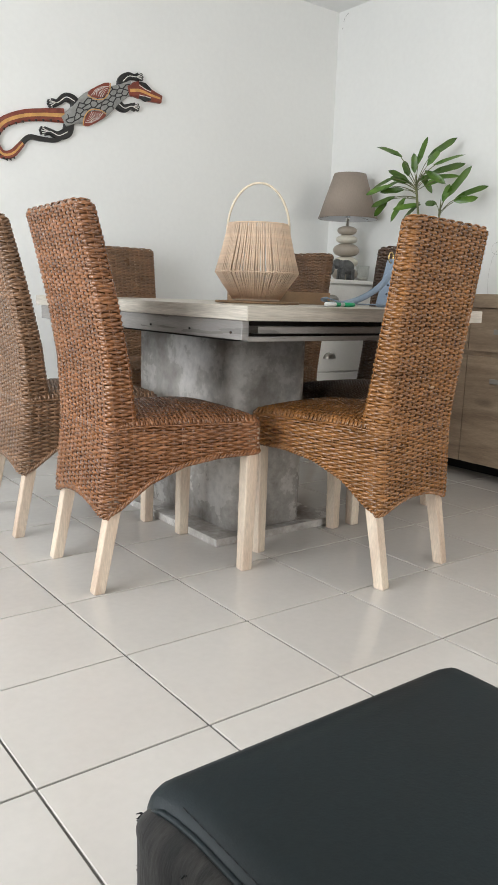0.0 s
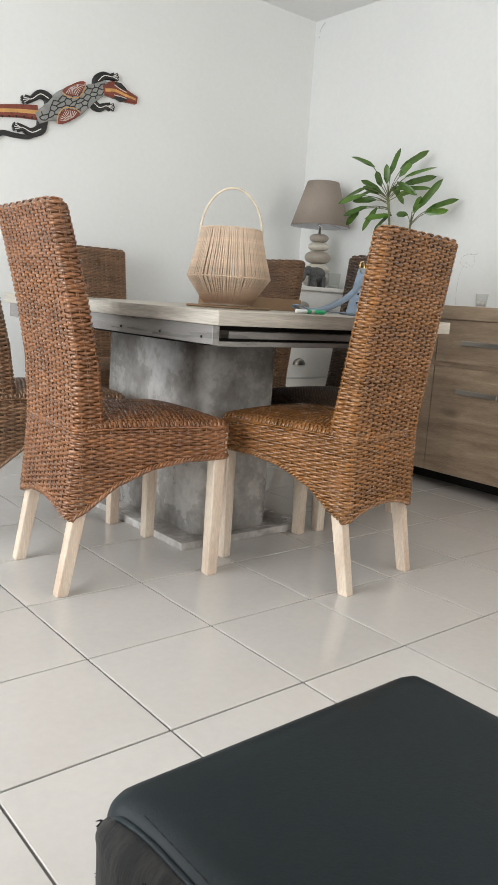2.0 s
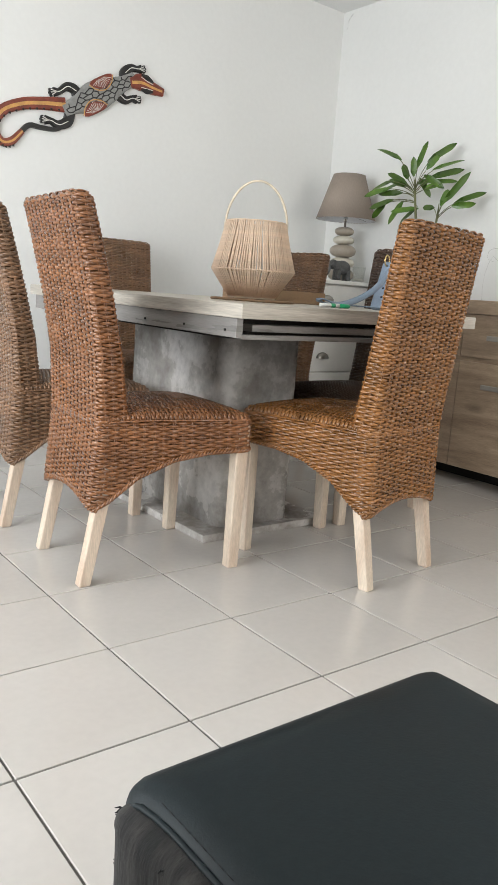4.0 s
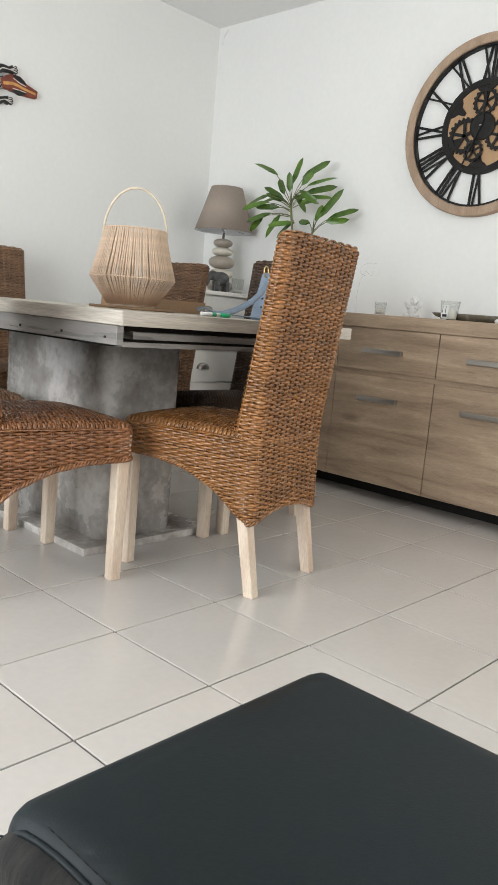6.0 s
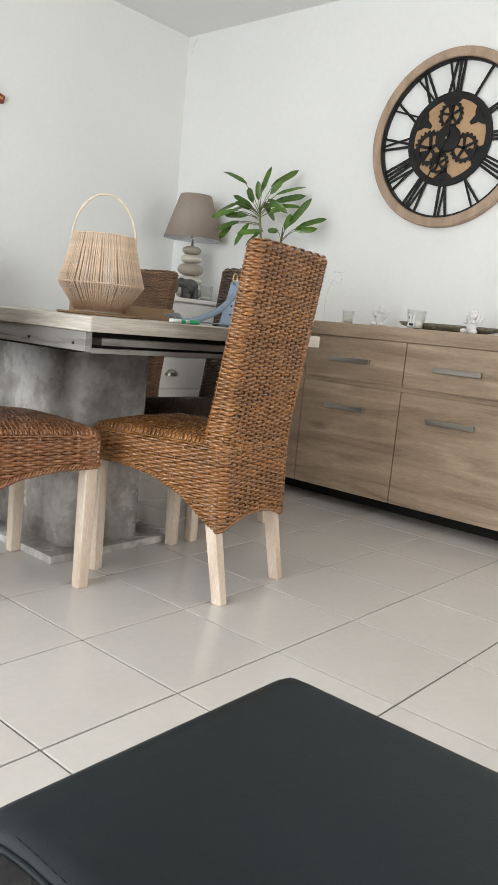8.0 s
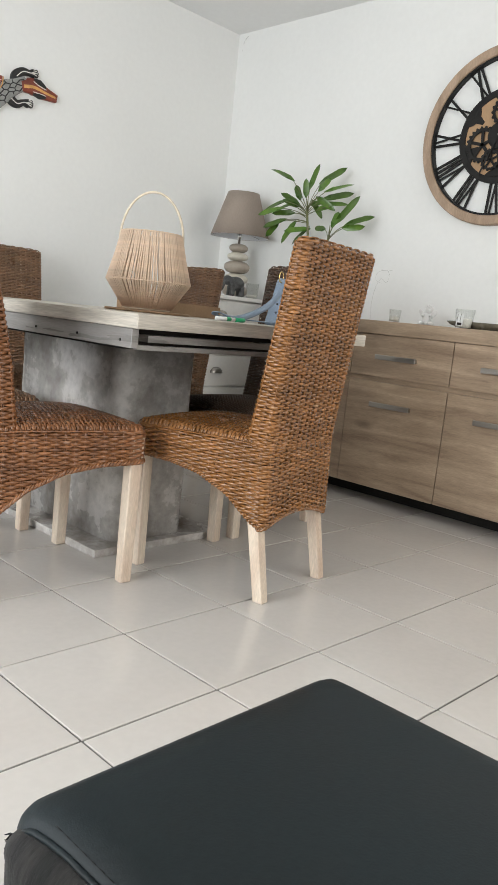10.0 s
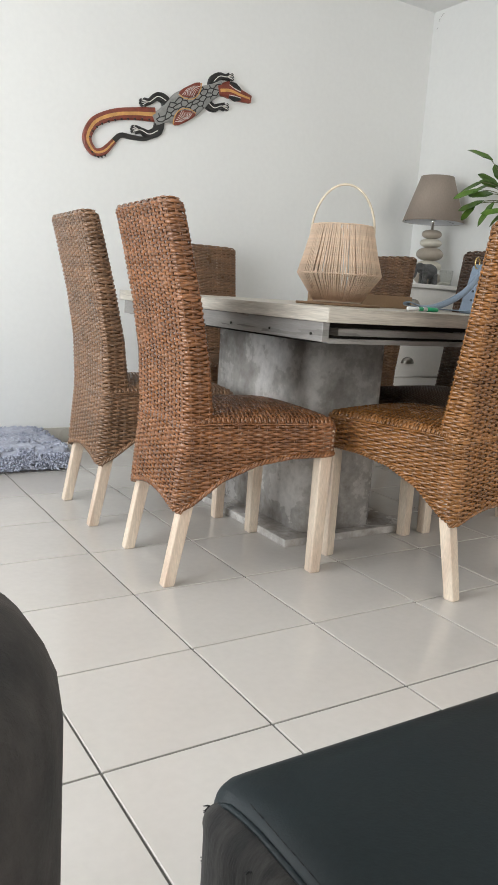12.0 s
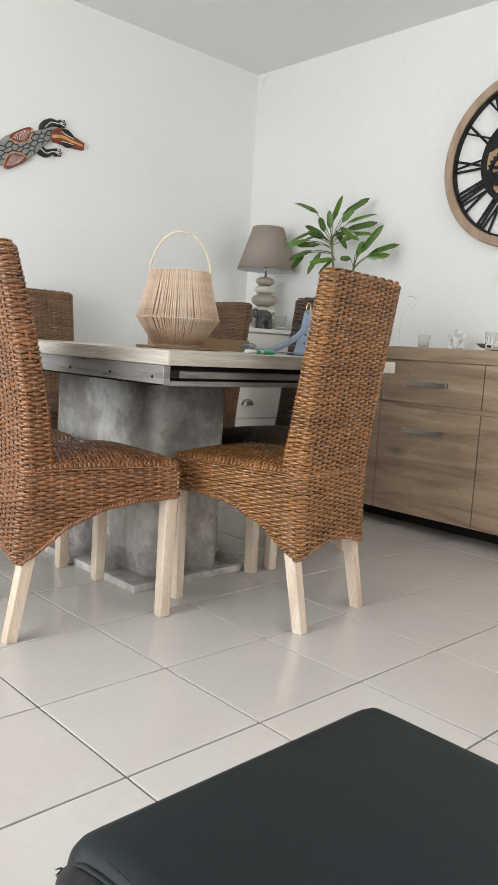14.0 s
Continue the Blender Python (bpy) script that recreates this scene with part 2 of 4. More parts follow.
# ---- building helpers ----
def mesh_of(name, verts, faces, mats, index=None, smooth=False):
    me = bpy.data.meshes.new(name)
    me.from_pydata([tuple(v) for v in verts], [], [tuple(f) for f in faces])
    for m in (mats if isinstance(mats, (list, tuple)) else [mats]):
        me.materials.append(m)
    if index is not None:
        me.polygons.foreach_set("material_index", index)
    if smooth:
        me.polygons.foreach_set("use_smooth", [True] * len(me.polygons))
    me.update()
    return me


def part(name, source, mat, parent, label="", smooth=False):
    """Links a bmesh or a finished mesh as one mesh object under a thing or under a part."""
    if isinstance(source, bmesh.types.BMesh):
        me = bpy.data.meshes.new(name)
        bmesh.ops.recalc_face_normals(source, faces=source.faces[:])
        source.to_mesh(me)
        source.free()
        me.materials.append(mat)
        if smooth:
            me.polygons.foreach_set("use_smooth", [True] * len(me.polygons))
    else:
        me = source
    ob = new(name, me)
    ob.parent = parent
    if label:
        tagged(ob, label)
    return ob


def thing(name, label, category, place=None, group="", kind=""):
    ob = new(name)
    ob.empty_display_size = 0.05
    if place is not None:
        ob.matrix_world = place
    return tagged(ob, label, category, group, kind)


def box(x0, x1, y0, y1, z0, z1, bevel=0.0, seg=2, bm=None):
    bm = bm or bmesh.new()
    m = Matrix.Translation(((x0 + x1) / 2, (y0 + y1) / 2, (z0 + z1) / 2)) @ Matrix.Diagonal((x1 - x0, y1 - y0, z1 - z0, 1))
    made = bmesh.ops.create_cube(bm, size=1, matrix=m)
    if bevel:
        edges = list({e for v in made["verts"] for e in v.link_edges})
        bmesh.ops.bevel(bm, geom=edges, offset=bevel, segments=seg, affect="EDGES", profile=0.5)
    return bm


def lathe(profile, n=32, centre=(0, 0, 0)):
    """Verts and faces of a profile of (radius, height) turned about z."""
    v, f = [], []
    for r, z in profile:
        for k in range(n):
            a = 2 * math.pi * k / n
            v.append((centre[0] + r * math.cos(a), centre[1] + r * math.sin(a), centre[2] + z))
    for i in range(len(profile) - 1):
        for k in range(n):
            k2 = (k + 1) % n
            f.append((i * n + k, i * n + k2, (i + 1) * n + k2, (i + 1) * n + k))
    return v, f


def turned(name, profile, mat, parent, n=32, centre=(0, 0, 0), label=""):
    v, f = lathe(profile, n, centre)
    return part(name, mesh_of(name, v, f, mat, smooth=True), None, parent, label)


class Strands:
    """Collects many tubes of four or six sides into one mesh."""

    def __init__(self):
        self.v, self.f, self.n = [], [], 0

    def tube(self, pts, normals, a, b, closed=False, sides=4, taper=None, flat=None):
        p = np.asarray(pts, float)
        nn = np.asarray(normals, float)
        if nn.ndim == 1:
            nn = np.tile(nn, (len(p), 1))
        t = np.roll(p, -1, 0) - np.roll(p, 1, 0)
        if not closed:
            t[0], t[-1] = p[1] - p[0], p[-1] - p[-2]
        t /= np.linalg.norm(t, axis=1, keepdims=True) + 1e-12
        nn = nn - t * (nn * t).sum(1, keepdims=True)
        nn /= np.linalg.norm(nn, axis=1, keepdims=True) + 1e-12
        bb = np.cross(t, nn)
        k = np.ones(len(p)) if taper is None else np.asarray(taper, float)
        wide = k if flat is None else np.asarray(flat, float)
        rings = []
        for s in range(sides):
            ang = 2 * math.pi * s / sides
            rings.append(p + nn * (a * math.cos(ang) * k)[:, None] + bb * (b * math.sin(ang) * wide)[:, None])
        ring = np.stack(rings, 1).reshape(-1, 3)
        self.v.append(ring)
        m = len(p)
        for i in range(m if closed else m - 1):
            j = (i + 1) % m
            for s in range(sides):
                s2 = (s + 1) % sides
                self.f.append((self.n + i * sides + s, self.n + i * sides + s2, self.n + j * sides + s2, self.n + j * sides + s))
        if not closed:
            self.f.append(tuple(self.n + s for s in range(sides))[::-1])
            self.f.append(tuple(self.n + (m - 1) * sides + s for s in range(sides)))
        self.n += len(ring)

    def mesh(self, name, mat, smooth=True):
        return mesh_of(name, np.concatenate(self.v).tolist(), self.f, mat, smooth=smooth)


def spline(points, n=8):
    """A smooth line through the control points."""
    p = [np.array(q, float) for q in points]
    p = [2 * p[0] - p[1]] + p + [2 * p[-1] - p[-2]]
    out = []
    for i in range(1, len(p) - 2):
        for k in range(n):
            t = k / n
            out.append(0.5 * (2 * p[i] + (p[i + 1] - p[i - 1]) * t + (2 * p[i - 1] - 5 * p[i] + 4 * p[i + 1] - p[i + 2]) * t ** 2
                              + (3 * p[i] - p[i - 1] - 3 * p[i + 1] + p[i + 2]) * t ** 3))
    out.append(p[-2])
    return np.array(out)


def structure(name, bm, mat, label, category):
    return tagged(part(name, bm, mat, None), label, category, "", "structure")


# ---- the room ----
XE, YN, XW, YS, ZC, TILE, TILE_Y = 2.568, 2.548, -2.6, -3.26, 2.433, 0.333, 0.3293
structure("wall_north", box(XW - 0.2, XE + 0.2, YN, YN + 0.2, -0.05, ZC), M_WALL, "plain white painted wall behind the dining table", "wall")
structure("wall_east", box(XE, XE + 0.2, YS - 0.2, YN, -0.05, ZC), M_WALL, "plain white painted wall behind the sideboard", "wall")


def wall_with_opening(name, along, at, out, a0, a1, w0, w1, z0, z1, label):
    """A wall of thickness 0.2 with one opening; along is the axis it runs on."""
    bm = bmesh.new()
    lo, hi = (at - 0.2, at) if out < 0 else (at, at + 0.2)

    def piece(b0, b1, c0, c1):
        if along == "y":
            box(lo, hi, b0, b1, c0, c1, bm=bm)
        else:
            box(b0, b1, lo, hi, c0, c1, bm=bm)

    piece(a0, w0, -0.05, ZC)
    piece(w1, a1, -0.05, ZC)
    piece(w0, w1, z1, ZC)
    piece(w0, w1, -0.05, z0)
    structure(name, bm, M_WALL, label, "wall")


wall_with_opening("wall_west", "y", XW, -1, YS - 0.2, YN, -0.9, 1.5, 0.05, 2.15, "white painted wall with a glazed opening")
wall_with_opening("wall_south", "x", YS, -1, XW - 0.2, XE, 0.2, 2.2, 0.2, 2.15, "white painted wall with a wide window")
structure("ceiling", box(XW - 0.2, XE + 0.2, YS - 0.2, YN + 0.2, ZC, ZC + 0.15), M_CEIL, "flat white painted ceiling", "ceiling")
floor = structure("floor", box(XW - 0.2, XE + 0.2, YS - 0.2, YN + 0.2, -0.12, -0.0035), M_GROUT, "floor of light beige square tiles with grey joints", "floor")
structure("baseboard", box(XW, XE, YN - 0.009, YN + 0.001, 0.0, 0.072, 0.002), M_BASE, "low beige tile skirting along the white wall", "baseboard")
structure("baseboard", box(XE - 0.009, XE + 0.001, YS, YN - 0.009, 0.0, 0.072, 0.002), M_BASE, "low beige tile skirting behind the sideboard", "baseboard")
ground = structure("ground", box(-60, 60, -60, 60, -0.4, -0.3), M_BASE, "pale paved ground outside the windows", "ground")
crack = Strands()
for a, b in (((2.505, 2.372), (2.497, 2.392)), ((2.492, 2.395), (2.470, 2.412)), ((2.515, 2.335), (2.509, 2.345))):
    crack.tube([(XE - 0.0002, *a), (XE - 0.0002, (a[0] + b[0]) / 2 + 0.003, (a[1] + b[1]) / 2), (XE - 0.0002, *b)], (1, 0, 0), 0.0008, 0.0016)
part("crack", crack.mesh("crack", M_POT), None, bpy.data.objects["wall_east"], "small cracks in the paint")


# ---- woven chairs ----
PITCH, PER, AMP = 0.0067, 4, 0.0027


# height and rear line of the back: one nearly straight, one bowed by long use
STRAIGHT = ([0.2, 0.45, 0.72, 0.99], [-0.212, -0.203, -0.231, -0.264])
BOWED = ([0.2, 0.33, 0.45, 0.6, 0.75, 0.9, 0.99], [-0.212, -0.200, -0.190, -0.197, -0.220, -0.254, -0.277])


def rounded_loop(u0, u1, w0, w1, r, count):
    """Points and outward normals, evenly spaced round a trapezoid with rounded corners; starts mid-rear and runs to +x."""
    pts = []
    for cx, cy, a0 in ((w0 - r, u0 + r, -90), (w1 - r, u1 - r, 0), (-(w1 - r), u1 - r, 90), (-(w0 - r), u0 + r, 180)):
        for k in range(7):
            a = radians(a0 + 15 * k)
            pts.append((cx + r * math.cos(a), cy + r * math.sin(a)))
    pts = np.array([(0, u0)] + pts + [(0, u0)])
    d = np.concatenate([[0], np.cumsum(np.linalg.norm(np.diff(pts, axis=0), axis=1))])
    s = np.linspace(0, d[-1], count, endpoint=False)
    p = np.stack([np.interp(s, d, pts[:, 0]), np.interp(s, d, pts[:, 1])], 1)
    t = np.roll(p, -1, 0) - np.roll(p, 1, 0)
    nrm = np.stack([t[:, 1], -t[:, 0]], 1)
    return p, nrm / np.linalg.norm(nrm, axis=1, keepdims=True)


def over_under(k, row):
    """+1 where the strand lies over a stake, -1 where it dives behind one; stakes stand PER points apart."""
    return max(-1.0, min(1.0, 1.35 * math.cos(math.pi * (k / PER + row))))


def lens(ks, row, rng):
    """Breadth of a strand along its run: full over the stakes, squeezed thin where its neighbours bulge."""
    return [0.0037 + 0.0010 * over_under(k, row) + rng.uniform(-0.0004, 0.0004) for k in ks]


def skirt_bottom(x, y):
    """Height of the lower border of the woven skirt: low points at the rear corners, arches between."""
    side = float(np.interp(y, [-0.21, -0.16, -0.08, 0.02, 0.12, 0.26], [0.205, 0.228, 0.29, 0.332, 0.348, 0.352]))
    if y < -0.19:
        return 0.205 + 0.038 * (1 - min(abs(x) / 0.18, 1) ** 2)
    if y > 0.235:
        return 0.352 + 0.012 * (1 - min(abs(x) / 0.2, 1) ** 2)
    return side


def seat_height(x, y):
    cx, cy = min(abs(x) / 0.215, 1), min(abs((y - 0.035) / 0.225), 1)
    return 0.447 + 0.024 * (1 - cx ** 3) * (1 - cy ** 4)


def wicker_chair(mat, rake):
    def rear_at(z):
        return float(np.interp(z, *rake))

    def pull(q, z):
        """The rear of the skirt follows the line of the back."""
        return (rear_at(z) + 0.206) * min(1.0, max(0.0, (-0.11 - q[1]) / 0.08))

    rng = random.Random(4)
    chair = thing("wicker_chair", "", "chair")
    # backrest: broad flat strands woven round paired stakes, on a thin slab that leans back
    count = PER * 32
    s, core = Strands(), []
    rows = int((0.985 - 0.432) / PITCH)
    stakes = {k: [] for k in range(0, count, PER)}
    for r in range(rows + 1):
        z = 0.432 + r * PITCH
        back = rear_at(z)
        thick = float(np.interp(z, [0.43, 0.55, 0.75, 0.99], [0.087, 0.073, 0.058, 0.048]))
        w = float(np.interp(z, [0.43, 0.6, 0.99], [0.176, 0.182, 0.192]))
        p, n = rounded_loop(back, back + thick, w, w, 0.018, count)
        pts, jit, sag = [], rng.uniform(-0.0012, 0.0012), rng.uniform(0, 6.28)
        for k in range(count):
            o = AMP * over_under(k, r)
            pts.append((p[k][0] + n[k][0] * o, p[k][1] + n[k][1] * o, z + jit + 0.0008 * math.sin(k * 0.13 + sag) + rng.uniform(-0.0006, 0.0006)))
            if k in stakes:
                stakes[k].append((p[k][0] + n[k][0] * (0.0001 - o * 0.2), p[k][1] + n[k][1] * (0.0001 - o * 0.2), z))
        s.tube(pts, np.c_[n, np.zeros(count)], 0.0018, 1.0, closed=True, sides=6, flat=lens(range(count), r, rng))
        if r % 4 == 0 or r == rows:
            core.append([(q[0] - m[0] * 0.0044, q[1] - m[1] * 0.0044, z) for q, m in zip(p, n)])
    for k, line in stakes.items():
        for side in (-0.0021, 0.0021):
            s.tube([(a - n[k][1] * side, b + n[k][0] * side, c) for a, b, c in line], (*n[k], 0), 0.0021, 0.0020)
    # the last rows close in over the top edge
    back = rear_at(0.99)
    for e, (z, inset) in enumerate(((0.9845, 0.003), (0.9905, 0.008), (0.9925, 0.015))):
        p, n = rounded_loop(back + inset, back + 0.048 - inset, 0.191 - inset, 0.191 - inset, max(0.017 - inset, 0.002), count)
        pts = [(q[0], q[1], z + 0.0020 * over_under(k, e) - 0.006 * max(0, (abs(q[0]) - 0.165) / 0.025)) for k, q in enumerate(p)]
        s.tube(pts, (0, 0, 1), 0.0022, 1.0, closed=True, sides=6, flat=lens(range(count), e, rng))
    # unwoven inner slab, coloured dark so the gaps in the back look shaded
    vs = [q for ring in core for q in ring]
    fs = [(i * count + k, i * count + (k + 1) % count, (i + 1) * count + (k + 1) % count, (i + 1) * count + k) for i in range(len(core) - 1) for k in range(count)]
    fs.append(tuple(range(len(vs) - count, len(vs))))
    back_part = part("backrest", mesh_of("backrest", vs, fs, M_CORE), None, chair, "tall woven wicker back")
    tagged(part("weave", s.mesh("weave", mat), None, back_part), kind="stuff")
    # skirt: strands woven round the seat box, cut by the arched border
    count = PER * 60
    s = Strands()
    p, n = rounded_loop(-0.206, 0.258, 0.177, 0.213, 0.026, count)
    low = [skirt_bottom(*q) for q in p]
    rows = int((0.440 - 0.2) / PITCH)

    def tuck(q, z):
        """The top rows draw in under the seat, but not where the back rises from them."""
        return 0.011 * max(0.0, (z - 0.418) / 0.028) ** 2 * min(1.0, max(0.0, (q[1] + 0.16) / 0.03))

    for r in range(rows + 1):
        z = 0.438 - r * PITCH
        pts, jit = [], rng.uniform(-0.001, 0.001)
        for k in range(count):
            o = AMP * over_under(k, r) - tuck(p[k], z)
            pts.append((p[k][0] + n[k][0] * o, p[k][1] + n[k][1] * o + pull(p[k], z), z + jit + rng.uniform(-0.0006, 0.0006)))
        keep = [low[k] < z for k in range(count)]
        nn = np.c_[n, np.zeros(count)]
        broad = np.array(lens(range(count), r, rng))
        if all(keep):
            s.tube(pts, nn, 0.0018, 1.0, closed=True, sides=6, flat=broad)
        else:
            start = next((k for k in range(count) if keep[k] and not keep[k - 1]), None)
            run = []
            if start is not None:
                for i in range(count + 1):
                    k = (start + i) % count
                    if keep[k] and i < count:
                        run.append(k)
                    else:
                        if len(run) > 2:
                            s.tube([pts[j] for j in run], nn[run], 0.0018, 1.0, sides=6, flat=broad[run])
                        run = []
    for k in range(0, count, PER):
        line = [(p[k][0] + n[k][0] * (0.0001 - tuck(p[k], z)), p[k][1] + n[k][1] * (0.0001 - tuck(p[k], z)) + pull(p[k], z), z) for z in np.arange(low[k], 0.443, PITCH)]
        if len(line) > 2:
            for side in (-0.0021, 0.0021):
                s.tube([(a - n[k][1] * side, b + n[k][0] * side, c) for a, b, c in line], (*n[k], 0), 0.0021, 0.0020)
    # plain sheet inside the skirt; its dark colour is the shade between strands
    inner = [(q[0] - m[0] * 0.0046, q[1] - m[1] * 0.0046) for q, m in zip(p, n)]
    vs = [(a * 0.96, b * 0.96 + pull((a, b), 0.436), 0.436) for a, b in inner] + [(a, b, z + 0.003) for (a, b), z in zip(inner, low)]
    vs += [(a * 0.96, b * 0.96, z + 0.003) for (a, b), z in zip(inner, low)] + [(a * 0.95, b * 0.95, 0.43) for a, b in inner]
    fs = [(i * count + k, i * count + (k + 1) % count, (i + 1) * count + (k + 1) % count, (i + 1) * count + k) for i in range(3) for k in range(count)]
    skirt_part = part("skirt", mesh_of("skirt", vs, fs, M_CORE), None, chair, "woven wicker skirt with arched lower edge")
    tagged(part("weave", s.mesh("weave", mat), None, skirt_part), kind="stuff")
    # plaited border along the arch: two strands twisted round each other
    s = Strands()
    for phase in (0, 2.1, 4.2):
        pts = []
        for k in range(count * 2):
            j, f = k // 2, (k % 2) * 0.5
            q = p[j] * (1 - f) + p[(j + 1) % count] * f
            m = n[j]
            z = low[j] * (1 - f) + low[(j + 1) % count] * f
            a = phase + k * 2 * math.pi / 9
            pts.append((q[0] + m[0] * 0.005 * math.cos(a), q[1] + m[1] * 0.005 * math.cos(a), z + 0.005 * math.sin(a)))
        s.tube(pts, np.c_[np.repeat(n, 2, 0), np.zeros(count * 2)], 0.0036, 0.0036, closed=True, sides=6)
    part("border", s.mesh("border", mat), None, chair, "plaited wicker border")
    # seat: crowned woven panel whose strands bend down over both side edges
    s = Strands()
    cols = PER * 18
    ys = np.arange(-0.165, 0.262, PITCH)
    lanes = {k: [] for k in range(0, cols + 1, PER)}

    def crown(x, y, w):
        side = max(0.0, (abs(x) / w - 0.93) / 0.07)
        front = max(0.0, (y - 0.236) / 0.024)
        return seat_height(x, y) - 0.014 * side ** 2 - 0.012 * front ** 2

    for r, y in enumerate(ys):
        w = float(np.interp(y, [-0.2, 0.235, 0.262], [0.179, 0.208, 0.198]))
        pts, jit = [], rng.uniform(-0.001, 0.001)
        for k in range(cols + 1):
            x = -w + 2 * w * k / cols
            o = AMP * over_under(k, r)
            pts.append((x, y + jit + rng.uniform(-0.0006, 0.0006), crown(x, y, w) + o))
            if k in lanes:
                lanes[k].append((x, y, crown(x, y, w) - o * 0.2))
        s.tube(pts, (0, 0, 1), 0.0018, 1.0, sides=6, flat=lens(range(cols + 1), r, rng))
    for line in lanes.values():
        for side in (-0.0021, 0.0021):
            s.tube([(a + side, b, c) for a, b, c in line], (0, 0, 1), 0.0021, 0.0020)
    # sheet just under the seat strands, darkened to stand for shade in the gaps
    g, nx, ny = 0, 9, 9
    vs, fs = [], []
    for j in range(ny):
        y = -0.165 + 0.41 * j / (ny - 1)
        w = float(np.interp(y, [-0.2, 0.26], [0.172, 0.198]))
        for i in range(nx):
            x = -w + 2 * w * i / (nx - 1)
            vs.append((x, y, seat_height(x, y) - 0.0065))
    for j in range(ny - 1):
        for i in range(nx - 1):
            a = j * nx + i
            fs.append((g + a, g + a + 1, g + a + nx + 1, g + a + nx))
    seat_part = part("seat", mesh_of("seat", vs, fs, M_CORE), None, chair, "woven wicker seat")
    tagged(part("weave", s.mesh("weave", mat), None, seat_part), kind="stuff")

    def leg(x, top_y, low_y, ztop, size):
        bm = box(-size / 2, size / 2, -size / 2, size / 2, 0, ztop, 0.004, 2)
        for v in bm.verts:
            f = v.co.z / ztop
            shrink = 0.84 + 0.16 * f
            v.co.x = v.co.x * shrink + x
            v.co.y = v.co.y * shrink + low_y + (top_y - low_y) * f ** 1.25
        part("leg", bm, M_LEG, chair, "pale whitewashed wooden leg")

    for sx in (-1, 1):
        leg(sx * 0.158, -0.150, -0.213, 0.33, 0.038)
        leg(sx * 0.191, 0.231, 0.225, 0.42, 0.040)
    return chair


def recolour(ob, mat):
    """Gives one chair its own shade of cane; the meshes stay shared."""
    for o in ob.children_recursive:
        if o.name.startswith(("weave", "border")):
            o.material_slots[0].link = "OBJECT"
            o.material_slots[0].material = mat


CHAIRS = [
    (pose(0.325, 0.825, 0, 0, 0, -93.5), M_WICKER_RED, "high-backed reddish-brown wicker dining chair with pale wooden legs"),
    (pose(0.893, 0.534, 0, 0, 0, 9.5), M_WICKER_GOLD, "high-backed golden-brown wicker dining chair with pale legs at the table end"),
    (pose(0.317, 1.385, 0, 0, 0, -93), M_WICKER_GREY, "weathered grey-brown wicker dining chair with pale wooden legs"),
    (pose(1.36, 0.975, 0, 0, 0, 90), M_WICKER_DARK, "dark brown wicker dining chair pushed under the table"),
    (pose(1.56, 1.86, 0, 0, 0, 97), M_WICKER_BROWN, "brown wicker dining chair standing slightly turned by the table"),
    (pose(1.04, 2.15, 0, 0, 0, 180), M_WICKER_GREY, "brown wicker dining chair at the far table end"),
]
patterns = {}
for i, (m, mat, label) in enumerate(CHAIRS):
    rake = 1 if i in (0, 2) else 0
    if rake in patterns:
        ob = copy_thing(patterns[rake], m)
    else:
        ob = patterns[rake] = wicker_chair(mat, (STRAIGHT, BOWED)[rake])
    ob.matrix_world = m
    recolour(ob, mat)
    tagged(ob, label, "chair", "chairs round the table")


